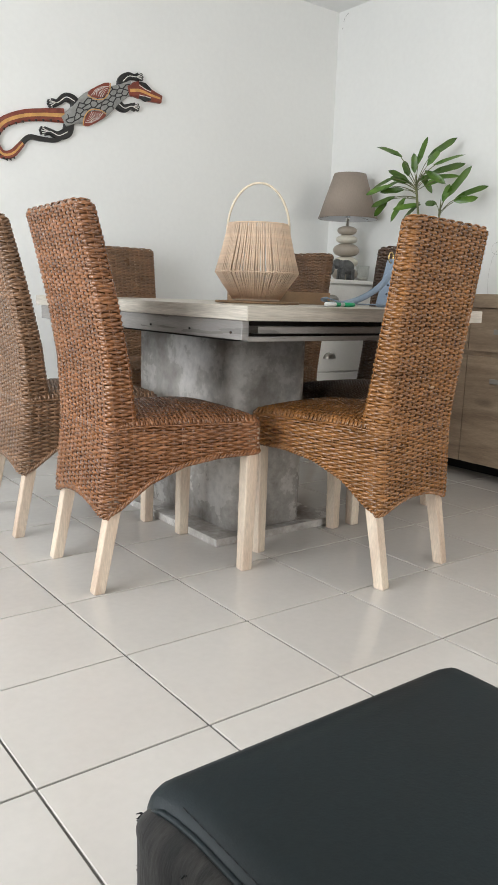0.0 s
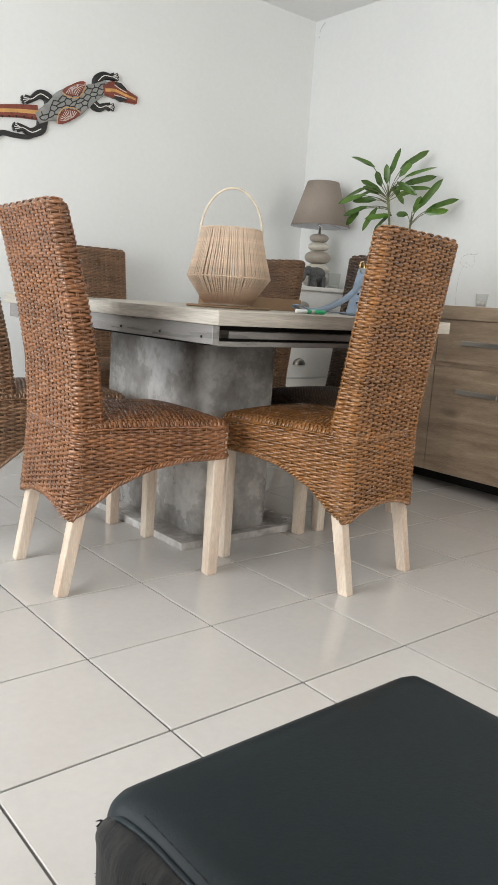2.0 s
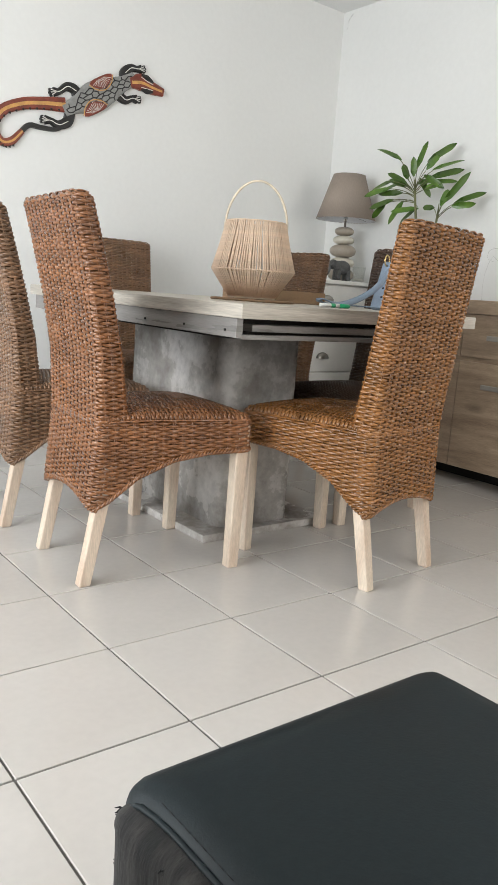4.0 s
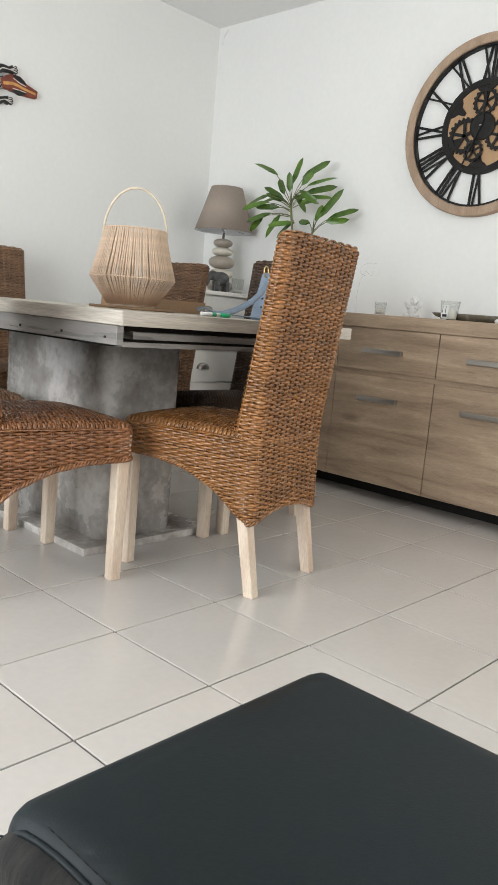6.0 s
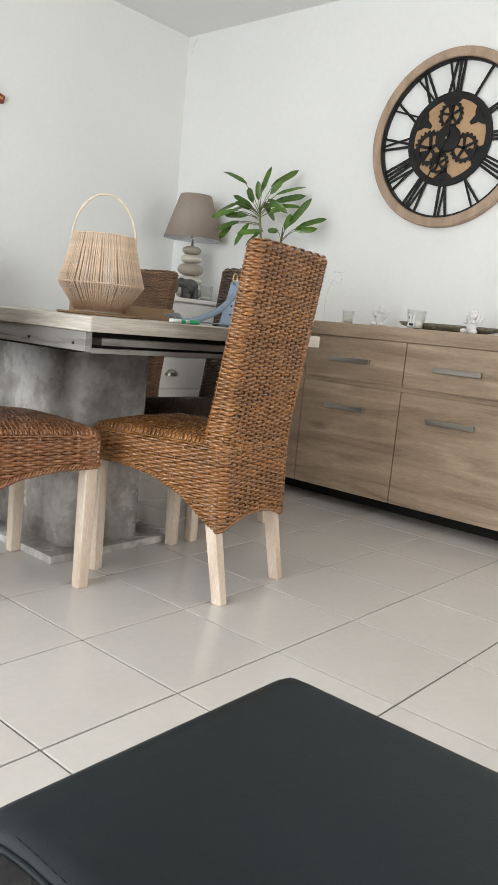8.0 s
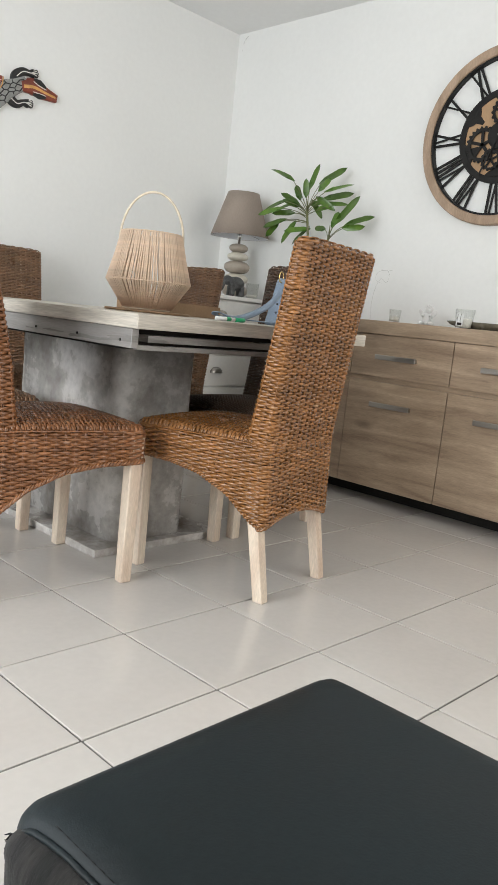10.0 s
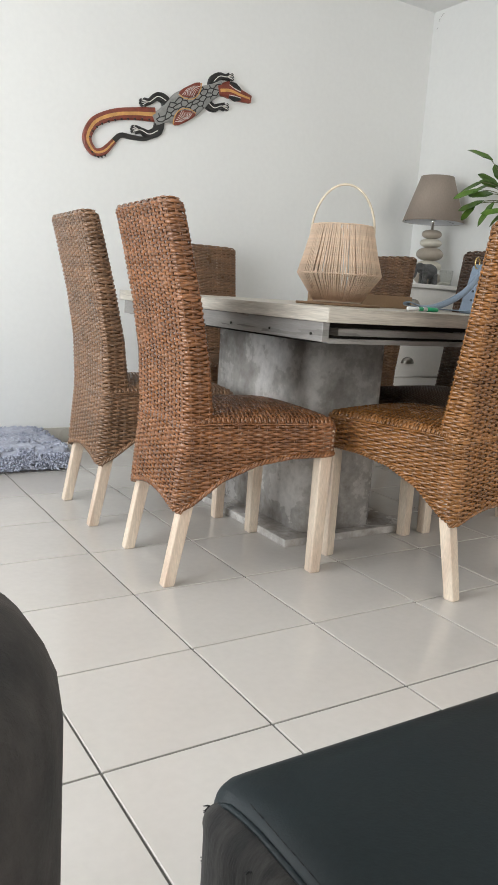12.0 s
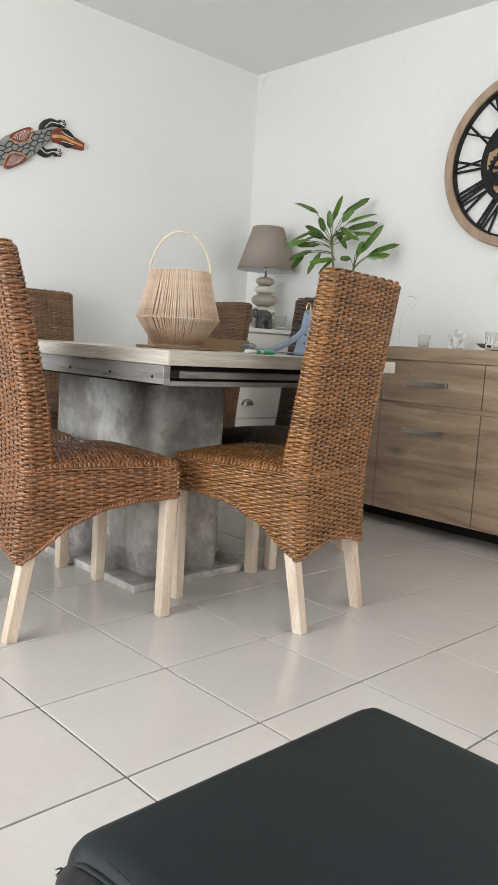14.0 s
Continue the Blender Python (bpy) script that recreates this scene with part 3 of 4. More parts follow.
# ---- dining table ----
def dining_table():
    t = thing("dining_table", "rectangular dining table with grey oak top on a concrete-look pedestal", "table", pose(0.895, 1.2, 0))
    part("tabletop", box(-0.465, 0.495, -0.70, 0.70, 0.719, 0.757, 0.002), M_TABLE, t, "grey oak laminate top")
    for sx, x in ((-1, -0.465), (1, 0.495)):
        part("edge_band", box(x - 0.0008, x + 0.0008, -0.6985, 0.6985, 0.7205, 0.7555), M_EDGE, t)
    for y in (-0.70, 0.70):
        part("edge_band", box(-0.4635, 0.4935, y - 0.0008, y + 0.0008, 0.7205, 0.7555), M_EDGE, t)
    for sx in (-1, 1):
        a = part("apron", box(sx * 0.445 - 0.011, sx * 0.445 + 0.011, -0.668, 0.668, 0.668, 0.7185, 0.0015), M_APRON, t, "brushed grey side apron")
        for y in (-0.62, -0.42, -0.2, 0.02):
            v, f = lathe([(0, -0.0025), (0.0035, -0.0025), (0.0035, 0.0), (0, 0.0)], 10)
            me = mesh_of("screw", [(sx * (0.4565 - q[2]), y + q[0], 0.686 + q[1]) for q in v], f, M_DARK)
            part("screw", me, None, a)
    for sy in (-1, 1):
        part("rail", box(-0.434, 0.434, sy * 0.655 - 0.009, sy * 0.655 + 0.009, 0.664, 0.677, 0.001), M_APRON, t)
        part("leaf", box(-0.39, 0.32, sy * 0.63 - 0.02, sy * 0.63 + 0.02, 0.684, 0.703, 0.001), M_APRON, t, "folded extension leaf in its slot")
        part("slot_stop", box(0.40, 0.43, sy * 0.64 - 0.012, sy * 0.64 + 0.012, 0.677, 0.7185), M_APRON, t)
    # plain block whose near-black colour supplies the shade beneath the tabletop
    part("underframe", box(-0.42, 0.42, -0.58, 0.58, 0.66, 0.7185), M_DARK, t, "underframe in near-black for the shade under the top")
    # pedestal: upright with rounded corners, on a low plate
    p, n = rounded_loop(-0.345, 0.295, 0.152, 0.152, 0.045, 96)
    v = [(q[0] - 0.083, q[1], z) for z in (0.026, 0.66) for q in p]
    f = [(k, (k + 1) % 96, 96 + (k + 1) % 96, 96 + k) for k in range(96)] + [tuple(range(95, -1, -1)), tuple(range(96, 192))]
    part("pedestal", mesh_of("pedestal", v, f, M_CONCRETE, smooth=True), None, t, "grey concrete-look pedestal")
    part("base_plate", box(-0.318, 0.20, -0.380, 0.33, 0.0, 0.025, 0.002), M_CONCRETE, t, "low grey base plate")
    return t


dining_table()


# ---- sideboard ----
def sideboard():
    s = thing("sideboard", "long grey-brown oak sideboard with drawers, doors and steel handles", "sideboard", pose(2.10, 0.565, 0))
    y1, col = 1.027, 0.5135
    part("body", box(0.02, 0.462, y1 - 4 * col, y1, 0.0725, 0.762, 0.002), M_OAK, s)
    part("worktop", box(-0.012, 0.466, y1 - 4 * col - 0.01, y1 + 0.01, 0.7635, 0.823, 0.003), M_OAK, s, "thick oak top")
    # assumed plinth; its near-black paints in the shade below the sideboard
    part("plinth", box(0.15, 0.45, y1 - 4 * col + 0.03, y1 - 0.03, 0.0, 0.072), M_DARK, s, "recessed plinth in near-black for the shade under the sideboard")
    part("rail", box(0.013, 0.0195, y1 - 4 * col, y1, 0.5545, 0.575), M_OAK, s)
    for c in range(4):
        b, a = y1 - c * col - 0.002, y1 - (c + 1) * col + 0.002
        mid = (a + b) / 2 + 0.012
        for name, z0, z1, hz in (("drawer", 0.576, 0.7625, 0.664), ("door", 0.0745, 0.5535, 0.452)):
            front = part(name, box(0.0, 0.0195, a, b, z0, z1, 0.0015), M_OAK, s, "oak " + name + " front")
            bm = box(-0.022, -0.016, mid - 0.104, mid + 0.104, hz - 0.011, hz + 0.011, 0.002)
            for e in (-1, 1):
                box(-0.016, 0.002, mid + e * 0.095 - 0.006, mid + e * 0.095 + 0.006, hz - 0.009, hz + 0.009, bm=bm)
            part("handle", bm, M_STEEL, front, "brushed steel bar handle")
    return s


sideboard()


# ---- corner cabinet ----
def white_cabinet():
    c = thing("drawer_cabinet", "small white drawer cabinet with pewter cup handles in the corner", "cabinet", pose(2.21, 2.03, 0))
    part("body", box(-0.29, 0.31, 0.016, 0.48, 0.03, 0.862, 0.003), M_WHITE, c)
    part("top", box(-0.31, 0.325, -0.012, 0.49, 0.8625, 0.885, 0.004), M_WHITE, c, "white cabinet top")
    for z0, z1 in ((0.05, 0.2), (0.206, 0.378), (0.384, 0.555), (0.561, 0.70), (0.706, 0.855)):
        d = part("drawer", box(-0.275, 0.295, 0.0, 0.0155, z0, z1, 0.004), M_WHITE, c)
        for x in (-0.06,) if z0 > 0 else ():
            zc = (z0 + z1) / 2
            v, f = [], []
            for i in range(7):
                el = math.pi / 2 * i / 6
                for k in range(13):
                    a = math.pi * k / 12
                    v.append((x + 0.046 * math.cos(a) * math.cos(el * 0.999), -0.022 * math.sin(el), zc - 0.012 + 0.034 * math.sin(a) * math.cos(el * 0.8)))
            for i in range(6):
                for k in range(12):
                    f.append((i * 13 + k, i * 13 + k + 1, (i + 1) * 13 + k + 1, (i + 1) * 13 + k))
            part("handle", mesh_of("handle", v, f, M_PEWTER, smooth=True), None, d, "pewter cup handle")
    return c


white_cabinet()


def table_lamp(x, y, z):
    t = thing("table_lamp", "table lamp of stacked pebbles with taupe conical shade", "lamp", pose(x, y, z))
    h = 0.0
    for r, hh, mat in ((0.076, 0.076, M_PEBBLE_T), (0.072, 0.062, M_PEBBLE_C), (0.076, 0.074, M_PEBBLE_T), (0.062, 0.050, M_PEBBLE_C), (0.056, 0.050, M_PEBBLE_T)):
        prof = [(max(r * abs(math.sin(a)) ** 0.75, 0.001), h + hh / 2 - hh / 2 * math.cos(a)) for a in np.linspace(0, math.pi, 13)]
        turned("pebble", prof, mat, t, 28)
        h += hh * 0.97
    turned("stem", [(0.001, h), (0.007, h), (0.007, h + 0.03), (0.013, h + 0.032), (0.013, h + 0.065), (0.001, h + 0.065)], M_CHROME, t, 16, label="chrome stem")
    shade = turned("shade", [(0.167, 0.343), (0.169, 0.343), (0.090, 0.587), (0.088, 0.587)], M_SHADE, t, 48, label="taupe cloth shade")
    turned("lining", [(0.1665, 0.344), (0.0875, 0.586)], M_SHADE_IN, shade, 48, label="white shade lining")
    s = Strands()
    for a in (0, 2.09, 4.19):
        s.tube([(0, 0, h + 0.075), (0.164 * math.cos(a), 0.164 * math.sin(a), 0.352)], (0, 0, 1), 0.0015, 0.0015)
    part("spider", s.mesh("spider", M_CHROME), None, shade)
    turned("bulb", [(0.001, h + 0.066), (0.013, h + 0.08), (0.03, h + 0.13), (0.02, h + 0.16), (0.001, h + 0.168)], M_PEN, t, 20)
    return t


table_lamp(2.395, 2.20, 0.885)


def blob(bm, c, r, rot=0.0, axis="Y"):
    m = Matrix.Translation(c) @ Matrix.Rotation(rot, 4, axis) @ Matrix.Diagonal((*r, 1))
    bmesh.ops.create_icosphere(bm, subdivisions=3, radius=1, matrix=m)


def stone_elephant(x, y, z):
    bm = bmesh.new()
    blob(bm, (0, 0, 0.056), (0.042, 0.026, 0.032))
    blob(bm, (-0.045, 0, 0.068), (0.022, 0.02, 0.022))
    blob(bm, (-0.066, 0, 0.045), (0.008, 0.008, 0.026), 0.25)
    for sy in (-1, 1):
        blob(bm, (-0.036, sy * 0.021, 0.066), (0.014, 0.005, 0.019))
        for dx in (-0.024, 0.026):
            box(dx - 0.01, dx + 0.01, sy * 0.012 - 0.009, sy * 0.012 + 0.009, 0, 0.045, 0.003, bm=bm)
    bmesh.ops.scale(bm, vec=(1.25, 1.25, 1.25), verts=bm.verts)
    ob = part("elephant_figurine", bm, M_STONE, None, smooth=True)
    ob.matrix_world = pose(x, y, z, 0, 0, -12)
    tagged(ob, "small dark grey stone elephant figurine on the white cabinet", "figurine")


stone_elephant(2.285, 2.08, 0.885)


def tumbler(name, x, y, z, r, h, label, fill=0.0, category="glass"):
    t = thing(name, label, category, pose(x, y, z))
    turned("glass_wall", [(0.001, 0.0), (r * 0.82, 0.0), (r, h), (r - 0.002, h), (r * 0.82 - 0.002, 0.006), (0.001, 0.006)], M_GLASS, t, 28).visible_shadow = False
    if fill:
        turned("wax", [(0.001, 0.0065), (r * 0.80 - 0.003, 0.0065), (r * 0.83 - 0.002, fill), (0.001, fill)], M_WAX, t, 24, label="white candle wax")
    return t


tumbler("candle_glass", 2.41, 2.07, 0.885, 0.038, 0.084, "clear glass candle holder beside the pebble lamp", 0.02, "candle holder")


# ---- plant ----
def leaf_mesh(length, width, droop, fold, twist):
    v, f = [], []
    for i in range(9):
        t = i / 8
        w = width * 0.9 * min(1.0, (0.15 + t / 0.3) ** 0.8, (max(1 - t, 0.0) / 0.22) ** 0.7 + 0.03)
        x = length * t * (1 - 0.12 * droop * t)
        z = -droop * length * t * t * 0.6
        tw = twist * t
        for sgn in (-1, 0, 1):
            yy, zz = sgn * w * 0.5, (fold * w * abs(sgn))
            v.append((x, yy * math.cos(tw) - zz * math.sin(tw), z + yy * math.sin(tw) + zz * math.cos(tw)))
    for i in range(8):
        for s in (0, 1):
            a = i * 3 + s
            f.append((a, a + 1, a + 4, a + 3))
    return mesh_of("leaf", v, f, M_LEAF, smooth=True)


# each leaf of a head: where its blade begins across and above the head (cm), its bearing (degrees) and length (cm)
TALL_HEAD = [(4, 6, 330, 12), (-3, 1, 160, 11), (1, 2, 20, 10), (-8, 13, 151, 16), (0, 10, 75, 15), (5, 13, 35, 16), (-4, 4, 111, 8), (5, 8, 54, 9), (-4, 2, 150, 13), (8, 8, 20, 15),
             (7, 5, 17, 17), (6, 3, 1, 15), (-11, 4, 198, 16), (-9, 2, 197, 11), (-12, 0, 191, 15), (-6, -2, 182, 13), (-10, -6, 202, 13),
             (-14, -7, 233, 11), (-5, -6, 238, 14), (2, 5, 306, 11), (13, 2, 196, 9), (3, -10, 187, 14), (2, -10, 218, 12), (-1, 5, 98, 9)]
LOW_HEAD = [(1, 3, 75, 9), (2, 5, 51, 17), (7, 5, 25, 16), (6, 3, 8, 11), (-2, 3, 172, 6)]


def house_plant(x, y, z):
    rng = random.Random(11)
    p = thing("house_plant", "green potted house plant with long narrow arching leaves", "plant", pose(x, y, z))
    turned("pot", [(0.001, 0.0), (0.07, 0.0), (0.09, 0.15), (0.095, 0.155), (0.088, 0.155), (0.084, 0.13), (0.001, 0.13)], M_POT, p, 32, label="grey ceramic pot")
    turned("soil", [(0.001, 0.134), (0.083, 0.134)], M_SOIL, p, 24)
    kinds = [leaf_mesh(1.0, w, d, fo, tw) for w, d, fo, tw in ((0.21, 0.16, 0.2, 0.3), (0.22, 0.05, 0.15, -0.3), (0.20, 0.22, 0.15, 0.2), (0.21, 0.12, 0.2, 0.5), (0.20, 0.18, 0.1, -0.5))]
    across, out = Vector((0.3, -0.954, 0)), Vector((-0.763, -0.646, 0))
    s = Strands()
    for head, leaves, lean in ((Vector((0, 0.10, 0.544)), TALL_HEAD, 0.03), (Vector((0, -0.068, 0.411)), LOW_HEAD, -0.02)):
        foot = Vector((0, head.y - lean, head.z - 0.16))
        s.tube(spline([(0, 0, 0.12), tuple(foot * 0.6), tuple(foot), tuple(head)], 6), (1, 0, 0), 0.006, 0.006, sides=6)
        s.tube([tuple(head), tuple(head + Vector((0, 0, 0.05)))], (1, 0, 0), 0.005, 0.005, sides=6, taper=(1, 0.4))
        for i, (a, u, bearing, reach) in enumerate(leaves):
            depth = rng.uniform(-0.35, 0.35)
            start = head + across * (a * 0.0108) + Vector((0, 0, u * 0.01)) + out * rng.uniform(-0.03, 0.05)
            d = across * (math.cos(radians(bearing)) * 1.08) + Vector((0, 0, math.sin(radians(bearing)))) + out * depth
            size = d.length * reach * 0.0103
            d.normalize()
            face = (out * rng.uniform(0.7, 1.0) + Vector((0, 0, rng.uniform(-0.1, 0.7))) + across * rng.uniform(-0.3, 0.3))
            face = (face - d * face.dot(d)).normalized()
            root = foot.lerp(head, min(1.0, max(0.1, 0.75 + u * 0.03)))
            s.tube(spline([tuple(root), tuple(root.lerp(start, 0.55) + Vector((0, 0, 0.006))), tuple(start + d * size * 0.06)], 5), (1, 0.1, 0), 0.0021, 0.0021)
            leaf = part("leaf", kinds[i % 5], None, p)
            rot = Matrix((d, face.cross(d), face)).transposed().to_4x4()
            leaf.matrix_local = Matrix.Translation(start) @ rot @ Matrix.Diagonal((size, 0.165, size, 1))
    part("stem", s.mesh("stem", M_STEM), None, p, "thin green stems")
    return p


house_plant(2.36, 1.58, 0.823)


# ---- lantern and things on the table ----
def lantern(x, y, z):
    t = thing("lantern", "natural paper-cord lantern with an arched cane handle on the table", "lantern", pose(x, y, z, 0, 0, -38))
    rb, rm, rt, z0, zm, zt = 0.077, 0.135, 0.095, 0.008, 0.091, 0.243
    rng = random.Random(3)
    kinds = []
    for lean in (0.0, 0.012, -0.010):
        s = Strands()
        c, q = math.cos(lean), math.sin(lean)
        s.tube([(rt * c, rt * q, zt), ((rm + rt) / 2 * 0.985, 0, (zm + zt) / 2), (rm, 0, zm), (rb, 0, z0)], (1, 0, 0.3), 0.0031, 0.0032, sides=6)
        kinds.append(s.mesh("cord", M_STRING))
    for k in range(104):
        cord = part("cord", kinds[rng.randrange(3)], None, t)
        cord.matrix_local = pose(0, 0, 0, 0, 0, 360 * k / 104 + rng.uniform(-0.9, 0.9))
    for r, zz in ((rt, zt), (rm, zm), (rb, z0)):
        s = Strands()
        ring = [(r * math.cos(a), r * math.sin(a), zz) for a in np.linspace(0, 2 * math.pi, 48, endpoint=False)]
        s.tube(ring, np.array([(q[0], q[1], 0) for q in ring]), 0.0028, 0.0028, closed=True, sides=6)
        part("ring", s.mesh("ring", M_STRING), None, t)
    s = Strands()
    arch = [(0.101 * math.cos(a), 0, 0.218 + 0.154 * math.sin(a)) for a in np.linspace(0, math.pi, 33)]
    arch = [(0.101, 0, 0.175)] + arch + [(-0.101, 0, 0.175)]
    s.tube(arch, (0, 1, 0), 0.0027, 0.0037, sides=8)
    part("handle", s.mesh("handle", M_RATTAN), None, t, "arched pale cane handle")
    turned("floor_disc", [(0.001, 0.002), (rb, 0.002), (rb, 0.008), (0.001, 0.008)], M_RATTAN, t, 32)
    return t


lantern(0.813, 0.966, 0.765)
mat_thing = thing("round_mat", "thin round brown wooden mat beneath the lantern", "mat", pose(0.825, 0.975, 0.7575))
turned("disc", [(0.001, 0.0), (0.138, 0.0), (0.14, 0.004), (0.138, 0.0075), (0.001, 0.0075)], M_CORK, mat_thing, 48)

card = thing("cardboard_box", "flat brown cardboard box lying on the table", "box", pose(1.10, 1.20, 0.7575, 0, 0, 3))
part("bottom", box(-0.16, 0.16, -0.11, 0.11, 0.0, 0.004), M_CARD, card)
for x0, x1, y0, y1 in ((-0.16, 0.16, -0.11, -0.106), (-0.16, 0.16, 0.106, 0.11), (-0.16, -0.156, -0.106, 0.106), (0.156, 0.16, -0.106, 0.106)):
    part("side", box(x0, x1, y0, y1, 0.0042, 0.044), M_CARD, card)


def strip(points, width, thick, up=(0, 0, 1), n=6):
    s = Strands()
    pts = spline(points, n)
    s.tube(pts, up, thick, width, sides=6)
    return s


def handbag():
    b = thing("handbag", "blue-grey leather handbag with gold clasps and loose strap", "bag", pose(1.305, 0.80, 0.7575, 0, 0, 12))
    bm = box(-0.075, 0.085, -0.045, 0.045, 0.0, 0.165, 0.012, 3)
    for v in bm.verts:
        f = v.co.z / 0.165
        v.co.y *= 1 - 0.55 * f
        v.co.x += 0.025 * f
    part("body", bm, M_BAG, b, smooth=False)
    bm = box(-0.05, 0.11, -0.052, -0.046, 0.06, 0.15, 0.003)
    for v in bm.verts:
        v.co.y += 0.028 * (v.co.z - 0.06) / 0.1
    part("flap", bm, M_BAG, b)
    s = strip([(-0.05, -0.02, 0.152), (-0.11, -0.03, 0.105), (-0.19, -0.035, 0.060), (-0.28, -0.03, 0.026), (-0.37, -0.03, 0.012), (-0.435, -0.01, 0.026), (-0.39, 0.02, 0.014), (-0.26, 0.0, 0.01), (-0.12, -0.06, 0.008)], 0.0115, 0.0022, [(0.25, -1.0, 0.75)] * 20 + [(0.1 * k / 9, -1.0 + 0.1 * k, 0.8) for k in range(10)] + [(0, 0, 1)] * 19)
    part("strap", s.mesh("strap", M_BAG), None, b, "loose blue-grey strap")
    for cx, cz in ((-0.055, 0.168), (-0.075, 0.02)):
        s = Strands()
        ring = [(cx + 0.014 * math.cos(a), -0.02 if cz < 0.1 else 0, cz + 0.018 * math.sin(a)) for a in np.linspace(0, 2 * math.pi, 20, endpoint=False)]
        s.tube(ring, (0, 1, 0), 0.0025, 0.0025, closed=True, sides=6)
        part("ring", s.mesh("ring", M_GOLD), None, b, "gold metal ring")
    for cz in (0.045, 0.075, 0.105):
        v, f = lathe([(0.001, 0.0), (0.004, 0.0), (0.003, 0.003), (0.001, 0.003)], 10)
        part("stud", mesh_of("stud", [(-0.0745 + cz * 0.15 - q[2], q[0], cz + q[1]) for q in v], f, M_IRON), None, b)
    return b


handbag()


def marker(x, y, z, turn):
    t = thing("marker_pen", "white marker pen with green cap on the table", "pen", pose(x, y, z, 0, 90, turn))
    turned("barrel", [(0.001, -0.065), (0.006, -0.065), (0.006, 0.02), (0.001, 0.02)], M_PEN, t, 16, label="white barrel")
    turned("cap", [(0.001, 0.0205), (0.0068, 0.0205), (0.0066, 0.066), (0.005, 0.07), (0.001, 0.07)], M_GREEN, t, 16, label="green cap")
    turned("band", [(0.0063, -0.02), (0.0063, 0.0)], M_GREEN, t, 16)
    return t


marker(0.905, 0.665, 0.7645, 6)


# ---- things on the sideboard ----
tumbler("tealight_glass", 2.33, 1.03, 0.823, 0.029, 0.062, "small clear glass candle holder on the sideboard", 0.03, "candle holder")


def cherub(x, y, z, turn, size):
    bm = bmesh.new()
    blob(bm, (0, 0, 0.034), (0.023, 0.021, 0.036))
    blob(bm, (0.006, -0.004, 0.083), (0.020, 0.019, 0.022))
    for i in range(14):
        a = i * 2.4
        e = 0.2 + 1.2 * (i / 14)
        blob(bm, (0.006 + 0.018 * math.cos(a) * math.cos(e), -0.004 + 0.018 * math.sin(a) * math.cos(e), 0.086 + 0.019 * math.sin(e)), (0.006, 0.006, 0.0055))
    for s in (-1, 1):
        blob(bm, (s * 0.030, 0.016, 0.060), (0.011, 0.004, 0.027), s * 0.6)
        blob(bm, (s * 0.020, -0.016, 0.052), (0.007, 0.016, 0.007))
        blob(bm, (s * 0.026, -0.018, 0.012), (0.016, 0.018, 0.012))
    bmesh.ops.scale(bm, vec=(size, size, size), verts=bm.verts)
    ob = part("cherub_figurine", bm, M_IVORY, None, smooth=True)
    ob.matrix_world = pose(x, y, z, 0, 0, turn)
    tagged(ob, "small white plaster figurine on the sideboard", "figurine", "white figurines")


cherub(2.36, 0.875, 0.823, -70, 0.9)
cherub(2.32, 0.395, 0.823, -100, 0.95)
tray = thing("tray", "long oval dark grey tray on the sideboard", "tray", pose(2.40, 0.54, 0.823))
v, f = lathe([(0.001, 0.0), (0.6, 0.0), (0.92, 0.018), (1.0, 0.032), (0.985, 0.034), (0.9, 0.024), (0.6, 0.006), (0.001, 0.006)], 48)
part("dish", mesh_of("dish", [(q[0] * 0.08, q[1] * 0.25, q[2]) for q in v], f, M_TRAY, smooth=True), None, tray)
tumbler("tall_candle_glass", 2.31, 0.655, 0.823, 0.043, 0.085, "clear glass tumbler with white candle on the sideboard", 0.045, "candle holder")
bm = bmesh.new()
box(-0.016, 0.016, -0.0012, 0.0, 0.012, 0.066, bm=bm)
sticker = tagged(part("paper_label", bm, M_PEN, None), "small printed paper label on the candle glass", "label")
sticker.matrix_world = pose(2.268, 0.655, 0.823, -5, 0, -90)
bars = bmesh.new()
for k, (a, b, c, d) in enumerate(((-0.013, -0.011, 0.03, 0.062), (0.002, 0.004, 0.03, 0.062), (-0.010, 0.011, 0.015, 0.026))):
    box(a, b, -0.0018, -0.0013, c, d, bm=bars)
part("printed_bar", bars, M_IRON, sticker)


def wire_ornament(x, y, z):
    t = thing("wire_ornament", "thin dark wire ornament with loose curls on the sideboard", "ornament", pose(x, y, z))
    s = Strands()
    s.tube(spline([(0, 0.03, 0.0), (0, 0.034, 0.09), (0, 0.02, 0.17), (0, -0.005, 0.21)], 8), (1, 0, 0), 0.00045, 0.00045)
    s.tube(spline([(0, -0.005, 0.21), (0, -0.04, 0.19), (0, -0.05, 0.23), (0.01, -0.02, 0.25), (0, 0.02, 0.235), (0, 0.025, 0.20), (0, -0.01, 0.185)], 8), (1, 0, 0), 0.00045, 0.00045)
    s.tube(spline([(0, 0.0, 0.25), (0, -0.04, 0.245), (0, -0.065, 0.25)], 6), (1, 0, 0), 0.00045, 0.00045)
    part("wire", s.mesh("wire", M_PEWTER), None, t)
    turned("foot", [(0.001, 0.0), (0.02, 0.0), (0.02, 0.003), (0.001, 0.003)], M_PEWTER, t, 20, (0, 0.03, 0))
    return t


wire_ornament(2.40, 1.19, 0.823)


